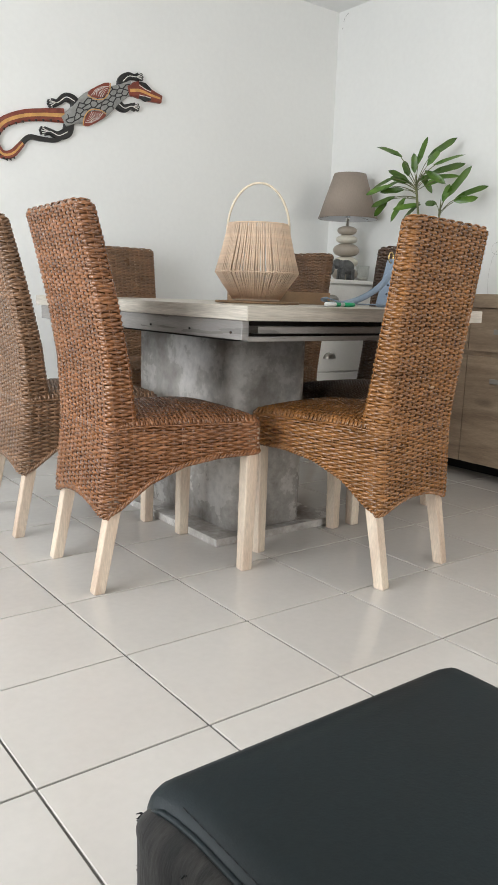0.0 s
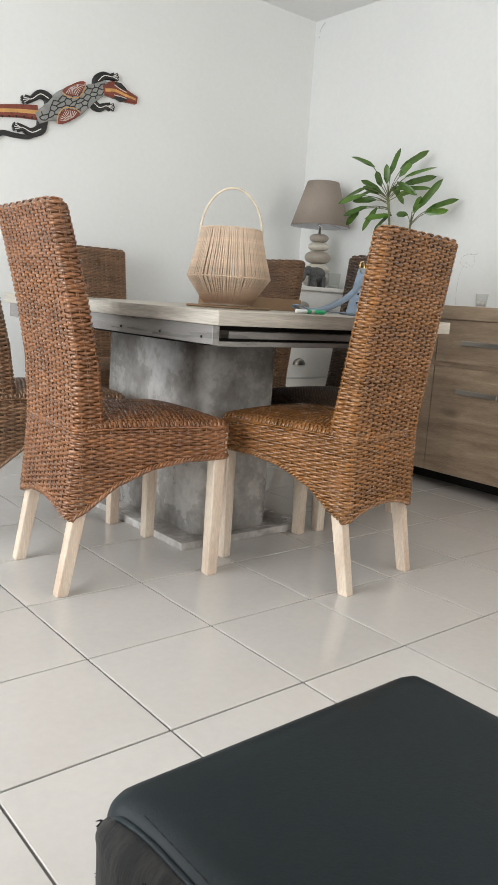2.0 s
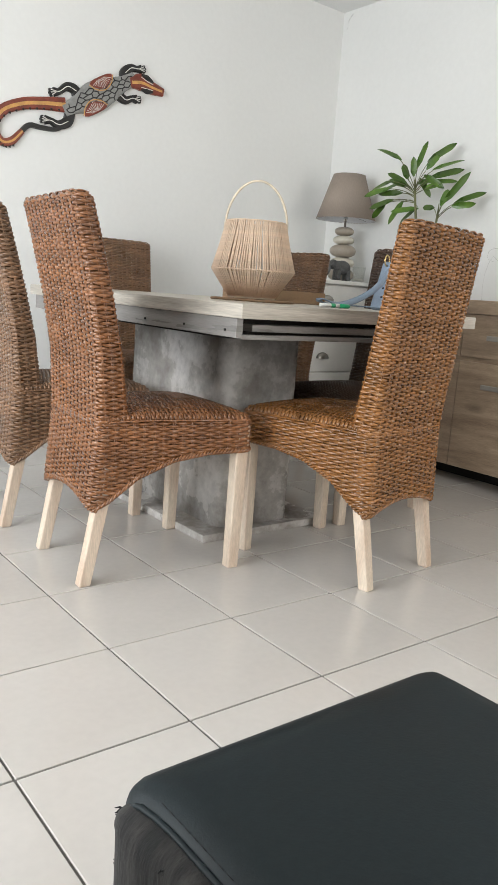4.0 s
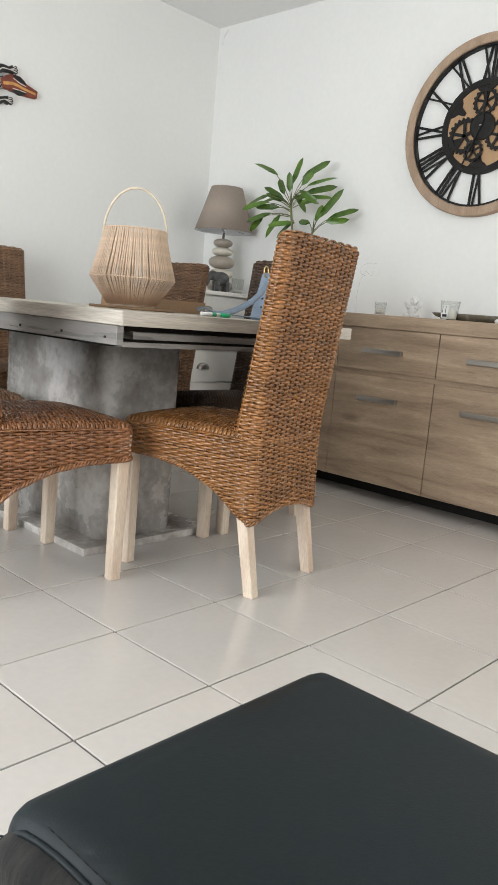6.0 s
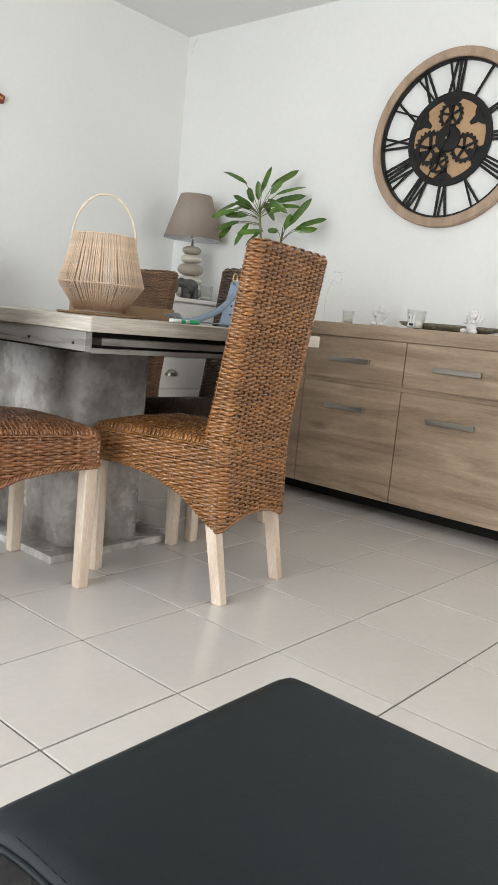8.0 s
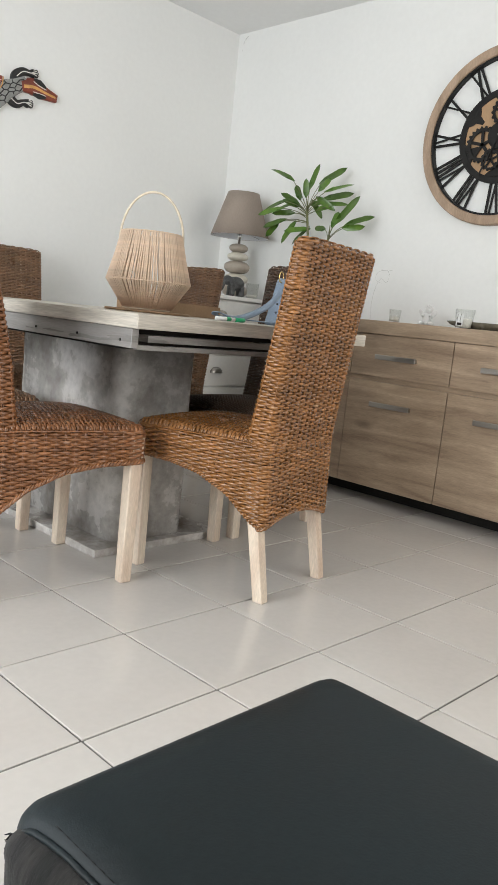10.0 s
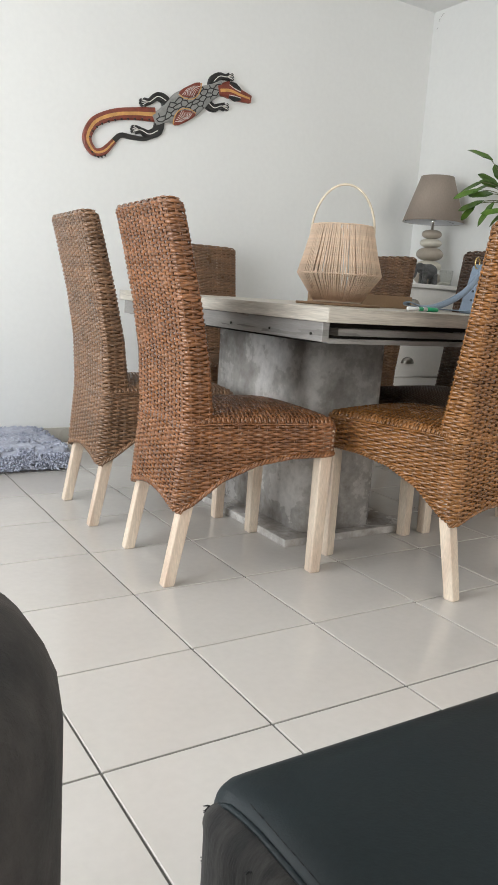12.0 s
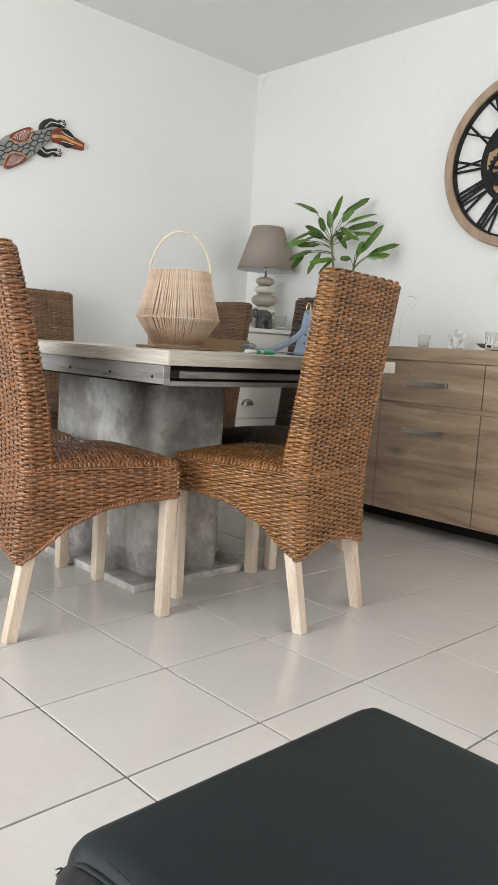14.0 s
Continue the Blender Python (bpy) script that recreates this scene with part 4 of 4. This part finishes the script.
# ---- wall clock ----
def wall_clock(y, z):
    """Built facing -y, with x to the viewer's right and z up; turned onto the east wall."""
    c = thing("wall_clock", "large round wall clock, wooden rim, black roman numerals and gears", "clock", pose(XE - 0.002, y, z, 0, 0, -90))

    def ring(name, r0, r1, d0, d1, mat, parent, label="", n=72, bevel=0.004):
        prof = [(r0, d0), (r0, d1 - bevel), (r0 + bevel, d1), (r1 - bevel, d1), (r1, d1 - bevel), (r1, d0), (r0, d0)]
        v, f = lathe(prof, n)
        return part(name, mesh_of(name, [(q[0], -q[2], q[1]) for q in v], [g[::-1] for g in f], mat), None, parent, label)

    def plate(name, outline, d0, d1, mat, parent, holes=()):
        bm = bmesh.new()
        lo = [bm.verts.new((a, -d0, b)) for a, b in outline]
        bm.faces.new(lo)
        made = bmesh.ops.extrude_face_region(bm, geom=bm.faces[:])
        bmesh.ops.translate(bm, vec=(0, -(d1 - d0), 0), verts=[g for g in made["geom"] if isinstance(g, bmesh.types.BMVert)])
        return part(name, bm, mat, parent)

    def bar(bm, a, b, w, d0, d1):
        d = Vector((b[0] - a[0], b[1] - a[1]))
        nrm = Vector((-d.y, d.x)).normalized() * w / 2
        q = [(a[0] + nrm.x, a[1] + nrm.y), (b[0] + nrm.x, b[1] + nrm.y), (b[0] - nrm.x, b[1] - nrm.y), (a[0] - nrm.x, a[1] - nrm.y)]
        vs = [bm.verts.new((x, -dd, zz)) for dd in (d0, d1) for x, zz in q]
        for fc in ((0, 1, 2, 3), (7, 6, 5, 4), (0, 4, 5, 1), (1, 5, 6, 2), (2, 6, 7, 3), (3, 7, 4, 0)):
            bm.faces.new([vs[i] for i in fc])

    ring("rim", 0.352, 0.395, 0.0, 0.034, M_CLOCK_WOOD, c, "light brown wooden rim")
    ring("inner_band", 0.342, 0.351, 0.0, 0.026, M_IRON, c, bevel=0.001)
    signs = ["XII", "I", "II", "III", "IIII", "V", "VI", "VII", "VIII", "IX", "X", "XI"]
    for h, text in enumerate(signs):
        bm = bmesh.new()
        a = radians(90 - 30 * h)
        out, side = Vector((math.cos(a), math.sin(a))), Vector((math.sin(a), -math.cos(a)))
        wide = {"I": 0.021, "V": 0.05, "X": 0.05}
        x = -sum(wide[ch] for ch in text) / 2

        def at(s, r):
            v = out * r + side * s
            return (v.x, v.y)

        for ch in text:
            w = wide[ch]
            m = x + w / 2
            if ch == "I":
                bar(bm, at(m * 0.7, 0.205), at(m, 0.346), 0.0108, 0.008, 0.014)
            elif ch == "V":
                bar(bm, at(m * 0.7, 0.205), at(m - 0.019, 0.346), 0.0108, 0.008, 0.014)
                bar(bm, at(m * 0.7, 0.205), at(m + 0.019, 0.346), 0.008, 0.008, 0.0145)
            else:
                bar(bm, at(m * 0.7 - 0.013, 0.205), at(m + 0.019, 0.346), 0.0108, 0.008, 0.014)
                bar(bm, at(m * 0.7 + 0.013, 0.205), at(m - 0.019, 0.346), 0.008, 0.008, 0.0145)
            x += w
        part("numeral", bm, M_IRON, c, "black roman numeral")
    v, f = lathe([(0.001, 0.006), (0.195, 0.006), (0.195, 0.011), (0.001, 0.011)], 64)
    part("dial_board", mesh_of("dial_board", [(q[0], -q[2], q[1]) for q in v], [g[::-1] for g in f], M_DIAL_WOOD), None, c, "honey-coloured wooden dial board")
    ring("dial_ring", 0.178, 0.208, 0.004, 0.016, M_IRON, c, bevel=0.001)
    # brackets reaching inwards from the dial ring
    for a in (92, 148, 205, 268, 332, 32):
        ra = radians(a)
        pts = []
        for da, r in ((-17, 0.185), (-12, 0.16), (-7, 0.15), (-4, 0.115), (4, 0.115), (7, 0.15), (12, 0.16), (17, 0.185)):
            rr = radians(da) + ra
            pts.append((r * math.cos(rr), r * math.sin(rr)))
        plate("bracket", pts, 0.0115, 0.0155, M_IRON, c)

    def gear(cx, cy, r, teeth, depth):
        bm = bmesh.new()
        n = teeth * 4
        ring_in, ring_out = [], []
        for k in range(n):
            a = 2 * math.pi * k / n
            ro = r if k % 4 < 2 else r * 0.89
            ring_out.append((cx + ro * math.cos(a), cy + ro * math.sin(a)))
            ring_in.append((cx + r * 0.70 * math.cos(a), cy + r * 0.70 * math.sin(a)))
        vs = [[bm.verts.new((x, -d, zz)) for x, zz in loop] for loop, d in ((ring_in, depth), (ring_out, depth), (ring_in, depth + 0.005), (ring_out, depth + 0.005))]
        for k in range(n):
            j = (k + 1) % n
            bm.faces.new((vs[2][k], vs[2][j], vs[3][j], vs[3][k]))
            bm.faces.new((vs[0][k], vs[1][k], vs[1][j], vs[0][j]))
            bm.faces.new((vs[1][k], vs[3][k], vs[3][j], vs[1][j]))
            bm.faces.new((vs[0][k], vs[0][j], vs[2][j], vs[2][k]))
        for k in range(5):
            a = 2 * math.pi * k / 5 + 0.4
            bar(bm, (cx, cy), (cx + r * 0.75 * math.cos(a), cy + r * 0.75 * math.sin(a)), r * 0.17, depth + 0.0005, depth + 0.0045)
        part("gear", bm, M_IRON, c, "black metal gear")

    gear(0.0, 0.105, 0.062, 16, 0.018)
    gear(-0.085, -0.035, 0.082, 22, 0.0185)
    gear(0.085, -0.045, 0.068, 18, 0.018)
    gear(-0.03, -0.105, 0.05, 14, 0.024)
    v, f = lathe([(0.001, 0.03), (0.053, 0.03), (0.06, 0.027), (0.06, 0.016), (0.001, 0.016)], 32)
    part("hub", mesh_of("hub", [(q[0], -q[2], q[1]) for q in v], f, M_IRON), None, c)
    bm = bmesh.new()
    bar(bm, (0, 0), (0.006, 0.13), 0.012, 0.031, 0.034)
    part("pointer", bm, M_IRON, c)
    bm = bmesh.new()
    bar(bm, (0.012, 0.03), (-0.075, -0.175), 0.007, 0.035, 0.038)
    part("pointer", bm, M_IRON, c)
    v, f = lathe([(0.001, 0.044), (0.005, 0.042), (0.006, 0.034), (0.001, 0.034)], 12)
    part("axle", mesh_of("axle", [(q[0], -q[2], q[1]) for q in v], f, M_CHROME), None, c)
    return c


wall_clock(0.741, 1.698)


# ---- carved wall ornament ----
def wall_ornament():
    """One flat carved and painted piece; x along the wall, z up, its back on the wall."""
    verts, faces, index = [], [], []
    mats = [M_LIZ_GREY, M_LIZ_RED, M_LIZ_BLACK, M_LIZ_OCHRE, M_LIZ_WHITE]

    def band(points, widths, d0, d1, mat, n=8):
        pts = spline(points, n)
        ws = np.interp(np.linspace(0, 1, len(pts)), np.linspace(0, 1, len(widths)), widths)
        t = np.gradient(pts, axis=0)
        t /= np.linalg.norm(t, axis=1, keepdims=True)
        nn = np.stack([-t[:, 1], t[:, 0]], 1)
        b = len(verts)
        for q, m, w in zip(pts, nn, ws):
            e = 0.8 if w > 0.01 else 0.95
            for s, d in ((-1, d0), (-1, d1 - 0.004), (-e, d1), (e, d1), (1, d1 - 0.004), (1, d0)):
                verts.append((q[0] + m[0] * w * s, -d, q[1] + m[1] * w * s))
        k = 6
        for i in range(len(pts) - 1):
            for s in range(k - 1):
                faces.append((b + i * k + s, b + i * k + s + 1, b + (i + 1) * k + s + 1, b + (i + 1) * k + s))
                index.append(mat)
        for i in (0, len(pts) - 1):
            faces.append(tuple(b + i * k + s for s in range(k)))
            index.append(mat)

    ax, ang = Vector((1.0, 1.668)), radians(31)
    d, m = Vector((math.cos(ang), math.sin(ang))), Vector((-math.sin(ang), math.cos(ang)))

    def on(a, b):
        q = ax + d * a + m * b
        return (q.x, q.y)

    # trunk
    band([on(-0.20, 0), on(-0.1, 0), on(0, 0), on(0.1, 0), on(0.235, 0)], [0.028, 0.034, 0.055, 0.069, 0.069, 0.055, 0.037, 0.03], 0.0, 0.02, 0)
    # dark net of closed scales on the trunk
    rng = random.Random(8)
    knots = {}

    def knot(i, j):
        if (i, j) not in knots:
            shift = 0.007 if (i + j) % 2 else -0.007
            knots[i, j] = (-0.185 + i * 0.0215 + rng.uniform(-0.0065, 0.0065), j * 0.019 + shift * 0.6 + rng.uniform(-0.0055, 0.0055))
        return knots[i, j]

    def inside(q):
        return -0.19 < q[0] < 0.225 and abs(q[1]) < float(np.interp(q[0], [-0.2, -0.12, -0.04, 0.06, 0.13, 0.235], [0.024, 0.028, 0.056, 0.056, 0.036, 0.024]))

    for i in range(20):
        for j in range(-3, 4):
            here = knot(i, j)
            for other in [knot(i + 1, j)] + ([knot(i, j + 1)] if (i + j) % 2 else []):
                if inside(here) and inside(other):
                    band([on(*here), on(*other)], [0.0028, 0.0028], 0.0198, 0.0206, 2, 2)
    # red fans at the flanks with pale rays
    for b0, sgn, a0 in ((0.056, -1, 0.05), (-0.056, 1, -0.045)):
        band([on(a0 - 0.066, b0 - sgn * 0.004), on(a0, b0 + sgn * 0.013), on(a0 + 0.066, b0 - sgn * 0.004)], [0.003, 0.016, 0.023, 0.027, 0.029, 0.027, 0.023, 0.016, 0.003], 0.0195, 0.0225, 1)
        for k in range(-5, 6):
            band([on(a0 + k * 0.004, b0 - sgn * 0.006), on(a0 + k * 0.0108, b0 + sgn * (0.039 - abs(k) * 0.006))], [0.0008, 0.0014], 0.0224, 0.0231, 4, 2)
        band([on(a0 - 0.072, b0), on(a0 - 0.045, b0 + sgn * 0.031), on(a0, b0 + sgn * 0.047), on(a0 + 0.045, b0 + sgn * 0.031), on(a0 + 0.072, b0)], [0.0018, 0.0024, 0.0018], 0.0195, 0.0229, 3)
    # tail: broad red curl with an ochre middle line, then a thin black end
    tail = [(0.835, 1.592), (0.72, 1.578), (0.62, 1.556), (0.53, 1.51), (0.492, 1.435), (0.525, 1.378), (0.575, 1.385), (0.625, 1.437)]
    band(tail, [0.033, 0.028, 0.026, 0.024, 0.021, 0.019, 0.018, 0.013], 0.0, 0.018, 1)
    band(tail, [0.009, 0.008, 0.008, 0.007, 0.006, 0.005, 0.004], 0.0178, 0.0195, 3)
    for i, q in enumerate(spline(tail, 3)[1:-3]):
        q2 = (q[0] + 0.005, q[1] - 0.024 + 0.006 * i / 20)
        band([(q2[0] - 0.006, q2[1]), (q2[0] + 0.006, q2[1])], [0.001, 0.006], 0.0178, 0.0192, 2, 2)
    band([(0.622, 1.436), (0.66, 1.470), (0.72, 1.470), (0.79, 1.474), (0.83, 1.50)], [0.012, 0.012, 0.011, 0.010, 0.012], 0.0, 0.016, 2)
    # limbs with pale outlines
    limbs = [[(0.905, 1.610), (0.888, 1.665), (0.845, 1.677), (0.805, 1.648), (0.778, 1.640)],
             [(0.862, 1.567), (0.850, 1.520), (0.805, 1.497), (0.765, 1.508), (0.737, 1.508)],
             [(1.148, 1.752), (1.146, 1.802), (1.178, 1.832), (1.215, 1.836), (1.237, 1.840)],
             [(1.122, 1.738), (1.124, 1.694), (1.157, 1.678), (1.190, 1.692), (1.217, 1.694)]]
    for line in limbs:
        band(line, [0.026, 0.025, 0.020, 0.014, 0.021], 0.0, 0.017, 2)
        band(line[1:], [0.002, 0.0022, 0.002], 0.0168, 0.0178, 4)
        end, prev = Vector(line[-1]), Vector(line[-2])
        dirn = (end - prev).normalized()
        for k in (-1, 0, 1):
            r = Matrix.Rotation(k * 0.6, 2)
            tip = end + r @ dirn * 0.02
            band([tuple(end - dirn * 0.015), tuple(tip)], [0.0018, 0.0022], 0.0168, 0.0178, 4, 2)
            band([tuple(end), tuple(end + r @ dirn * 0.026)], [0.010, 0.005], 0.0, 0.0165, 2, 2)
    # head
    band([(1.175, 1.765), (1.235, 1.778), (1.30, 1.765), (1.37, 1.755)], [0.024, 0.040, 0.031, 0.019], 0.0, 0.021, 1)
    band([(1.185, 1.766), (1.24, 1.775), (1.30, 1.765), (1.36, 1.757)], [0.008, 0.007, 0.006, 0.005], 0.0208, 0.0222, 3)
    for b in (0.032, -0.032):
        band([(1.235, 1.777 + b * 1.1), (1.27, 1.772 + b), (1.305, 1.765 + b * 0.7)], [0.004, 0.014, 0.004], 0.0195, 0.0245, 2)
        band([(1.235, 1.777 + b * 0.75), (1.27, 1.770 + b * 0.55), (1.305, 1.765 + b * 0.45)], [0.0015, 0.002, 0.0015], 0.0208, 0.0226, 4)
    ob = part("carved_lizard", mesh_of("carved_lizard", verts, faces, mats, index), None, None)
    ob.matrix_world = pose(0.018, YN - 0.0005, 0.027) @ Matrix.Diagonal((0.98, 1, 0.98, 1))
    tagged(ob, "carved wooden lizard ornament painted grey, red and black on the wall", "wall ornament")


wall_ornament()


# ---- seating near the camera ----
def rounded_block(x0, x1, y0, y1, z0, z1, r, cuts=10, puff=0.0):
    """A cushion-like block with generous rounding and a slight swell of its faces."""
    bm = bmesh.new()
    bmesh.ops.create_cube(bm, size=2)
    bmesh.ops.subdivide_edges(bm, edges=bm.edges[:], cuts=cuts, use_grid_fill=True)
    h = Vector(((x1 - x0) / 2, (y1 - y0) / 2, (z1 - z0) / 2))
    c = Vector(((x0 + x1) / 2, (y0 + y1) / 2, (z0 + z1) / 2))
    for v in bm.verts:
        # gather the rows of vertices towards the edges, where the rounding is
        u = Vector([math.copysign(abs(a) ** 0.6, a) for a in v.co])
        p = Vector((u.x * h.x, u.y * h.y, u.z * h.z))
        inner = Vector([max(-(hh - r), min(hh - r, a)) for a, hh in zip(p, h)])
        d = p - inner
        if d.length > 1e-9:
            p = inner + d.normalized() * min(r, max(abs(d.x), abs(d.y), abs(d.z)))
        q = Vector((p.x / h.x, p.y / h.y, p.z / h.z))
        p += Vector((q.x * h.x, q.y * h.y, q.z * h.z)).normalized() * puff * (1 - q.x ** 2 * 0.9) * (1 - q.y ** 2 * 0.9) if abs(q.z) > 0.9 else Vector((0, 0, 0))
        v.co = p + c
    return bm


def footstool():
    f = thing("footstool", "black leather footstool with frayed dark grey fabric side", "footstool", pose(0, 0, 0))

    def flare(x, y):
        """The worn far corner is pulled outwards."""
        return 0.017 * min(1.0, max(0.0, (y + 0.60) / 0.085)) ** 2 * min(1.0, max(0.0, (-0.30 - x) / 0.1))

    bm = rounded_block(-0.425, -0.001, -1.35, -0.513, 0.25, 0.359, 0.033, 20, 0.003)
    for v in bm.verts:
        v.co.x -= flare(v.co.x, v.co.y)
    part("top", bm, M_LEATHER, f, "smooth black leather top", smooth=True)
    bm = rounded_block(-0.442, -0.016, -1.33, -0.520, 0.03, 0.340, 0.026, 24)
    for v in bm.verts:
        if v.co.x < -0.42 and v.co.z > 0.06:
            slack = noise.noise(Vector((v.co.y * 16, v.co.z * 3.5, 2.0))) * 0.009 + math.sin(v.co.y * 85 + v.co.z * 9) * 0.003
            v.co.x += slack * min(1.0, max(0.0, (0.338 - v.co.z) / 0.03))
    for v in bm.verts:
        v.co.x -= flare(v.co.x, v.co.y)
    part("side", bm, M_WORN, f, "worn dark grey fabric side", smooth=True)
    s = Strands()
    seam = [(-0.4222, y, 0.3405) for y in np.linspace(-1.3, -0.548, 40)]
    seam += [(-0.392 - 0.0298 * math.cos(a), -0.546 + 0.0298 * math.sin(a), 0.3405 - 0.03 * a / 1.57) for a in np.linspace(0.15, math.pi / 2, 8)]
    seam = [(x - flare(x, y), y, z) for x, y, z in seam]
    s.tube(seam, (0, 0, 1), 0.0030, 0.0030, sides=8)
    part("piping", s.mesh("piping", M_LEATHER), None, f, "stitched leather piping")
    s = Strands()
    for k in range(60):
        y = -1.28 + k * 0.012
        s.tube([(-0.4173, y, 0.3505), (-0.4173, y + 0.008, 0.3505)], (0, 0, 1), 0.0005, 0.0005)
    part("stitching", s.mesh("stitching", M_FRAY), None, f)
    rng = random.Random(5)
    roots = [Vector((-0.430, -0.527, z)) for z in (0.325, 0.318, 0.27, 0.255, 0.21, 0.15)]
    roots += [Vector((-0.434, -0.545 - 0.03 * k, 0.336 - 0.018 * rng.random())) for k in range(9)]
    roots += [Vector((-0.440, -0.58 - 0.3 * rng.random(), 0.12 + 0.18 * rng.random())) for k in range(8)]
    for root in roots:
        s = Strands()
        for j in range(17):
            d = Vector((-1, rng.uniform(-0.2, 1.1), rng.uniform(-1.1, 0.5))).normalized() * rng.uniform(0.003, 0.012)
            s.tube([tuple(root), tuple(root + d * 0.5 + Vector((0, 0.003, 0))), tuple(root + d)], (0, 0, 1), 0.0011, 0.0017, taper=(1, 0.9, 0.3))
        part("frayed_tuft", s.mesh("frayed_tuft", M_FRAY), None, f)
    for x in (-0.40, -0.08):
        for y in (-1.27, -0.60):
            part("foot", box(x - 0.02, x + 0.02, y - 0.02, y + 0.02, 0.0, 0.04, 0.003), M_DARK, f)
    return f


footstool()
arm = thing("sofa_arm", "rounded dark grey fabric sofa arm beside the footstool", "sofa", pose(0, 0, 0))
part("padding", rounded_block(-1.6, -0.601, -0.70, -0.50, 0.0, 0.615, 0.099, 16), M_FABRIC, arm, smooth=True)
s = Strands()
s.tube([(x, -0.5015, 0.47) for x in np.linspace(-1.45, -0.74, 20)], (0, 0, 1), 0.004, 0.004, sides=6)
part("piping", s.mesh("piping", M_FABRIC), None, arm)


# ---- plush cushion by the wall ----
def pet_cushion():
    c = thing("floor_cushion", "fluffy blue-grey plush cushion on the floor by the wall", "cushion", pose(0, 0, 0))
    bm = rounded_block(-0.62, 0.275, 1.975, 2.49, 0.0, 0.10, 0.045, 22, 0.0)
    for v in bm.verts:
        nz = noise.noise(v.co * 28) * 0.010 + noise.noise(v.co * 9) * 0.010
        v.co.z = max(v.co.z + nz * min(v.co.z / 0.03, 1), 0.0)
        v.co.y += noise.noise(v.co * 24 + Vector((9, 0, 0))) * 0.006
    part("body", bm, M_FLUFF, c, smooth=True)
    rng = random.Random(21)
    s = Strands()
    for k in range(4200):
        x, y = rng.uniform(-0.61, 0.265), rng.uniform(1.975, 2.47)
        edge = rng.random() < 0.4
        if edge:
            root = Vector((x, 1.972 + rng.uniform(0, 0.01), rng.uniform(0.012, 0.075)))
            d = Vector((rng.uniform(-1, 1), -1.0, rng.uniform(-0.8, 0.8)))
        else:
            root = Vector((x, y, 0.093 - 0.03 * max(0, (1.995 - y) / 0.02)))
            d = Vector((rng.uniform(-1, 1), rng.uniform(-1.3, 0.6), 0.9))
        d = d.normalized() * rng.uniform(0.006, 0.013)
        bend = Vector((rng.uniform(-0.006, 0.006), rng.uniform(-0.006, 0.006), 0.002))
        s.tube([tuple(root), tuple(root + d * 0.5 + bend), tuple(root + d)], (0.3, 0.2, 1), 0.0042, 0.005, taper=(1, 1, 0.6))
    pile = part("pile", s.mesh("pile", M_FLUFF), None, c, "fluffy pile")
    tagged(pile, kind="stuff")
    return c


pet_cushion()


# ---- windows behind the camera ----
def window(name, along, at, a0, a1, z0, z1, label):
    w = thing(name, label, "window", pose(0, 0, 0), kind="structure")

    def piece(part_name, b0, b1, c0, c1, d, mat):
        bm = box(at - d, at + d, b0, b1, c0, c1, 0.002) if along == "y" else box(b0, b1, at - d, at + d, c0, c1, 0.002)
        return part(part_name, bm, mat, w)

    mid = (a0 + a1) / 2
    for b0, b1, c0, c1 in ((a0, a0 + 0.06, z0, z1), (a1 - 0.06, a1, z0, z1), (mid - 0.05, mid + 0.05, z0 + 0.06, z1 - 0.06), (a0 + 0.06, a1 - 0.06, z0, z0 + 0.06), (a0 + 0.06, a1 - 0.06, z1 - 0.06, z1)):
        piece("window_frame", b0 + 0.001, b1 - 0.001, c0 + 0.001, c1 - 0.001, 0.03, M_PVC)
    for b0, b1 in ((a0 + 0.062, mid - 0.052), (mid + 0.052, a1 - 0.062)):
        pane = piece("pane", b0, b1, z0 + 0.062, z1 - 0.062, 0.003, M_PANE)
        pane.visible_shadow = False


window("window_1", "y", XW - 0.15, -0.9, 1.5, 0.05, 2.15, "tall white-framed glazed double door")
window("window_2", "x", YS - 0.15, 0.2, 2.2, 0.2, 2.15, "wide white-framed double window")

# ---- floor tiles ----
tile_bm = box(0.0024, TILE - 0.0024, 0.0024, TILE_Y - 0.0024, -0.010, 0.0, 0.0011, 1)
tile_mesh = bpy.data.meshes.new("tile")
tile_bm.to_mesh(tile_mesh)
tile_bm.free()
tile_mesh.materials.append(M_TILE)
for i in range(-8, 8):
    for j in range(-10, 8):
        tile = new("tile", tile_mesh)
        tile.parent = floor
        tile.location = (i * TILE, j * TILE_Y, 0.0)
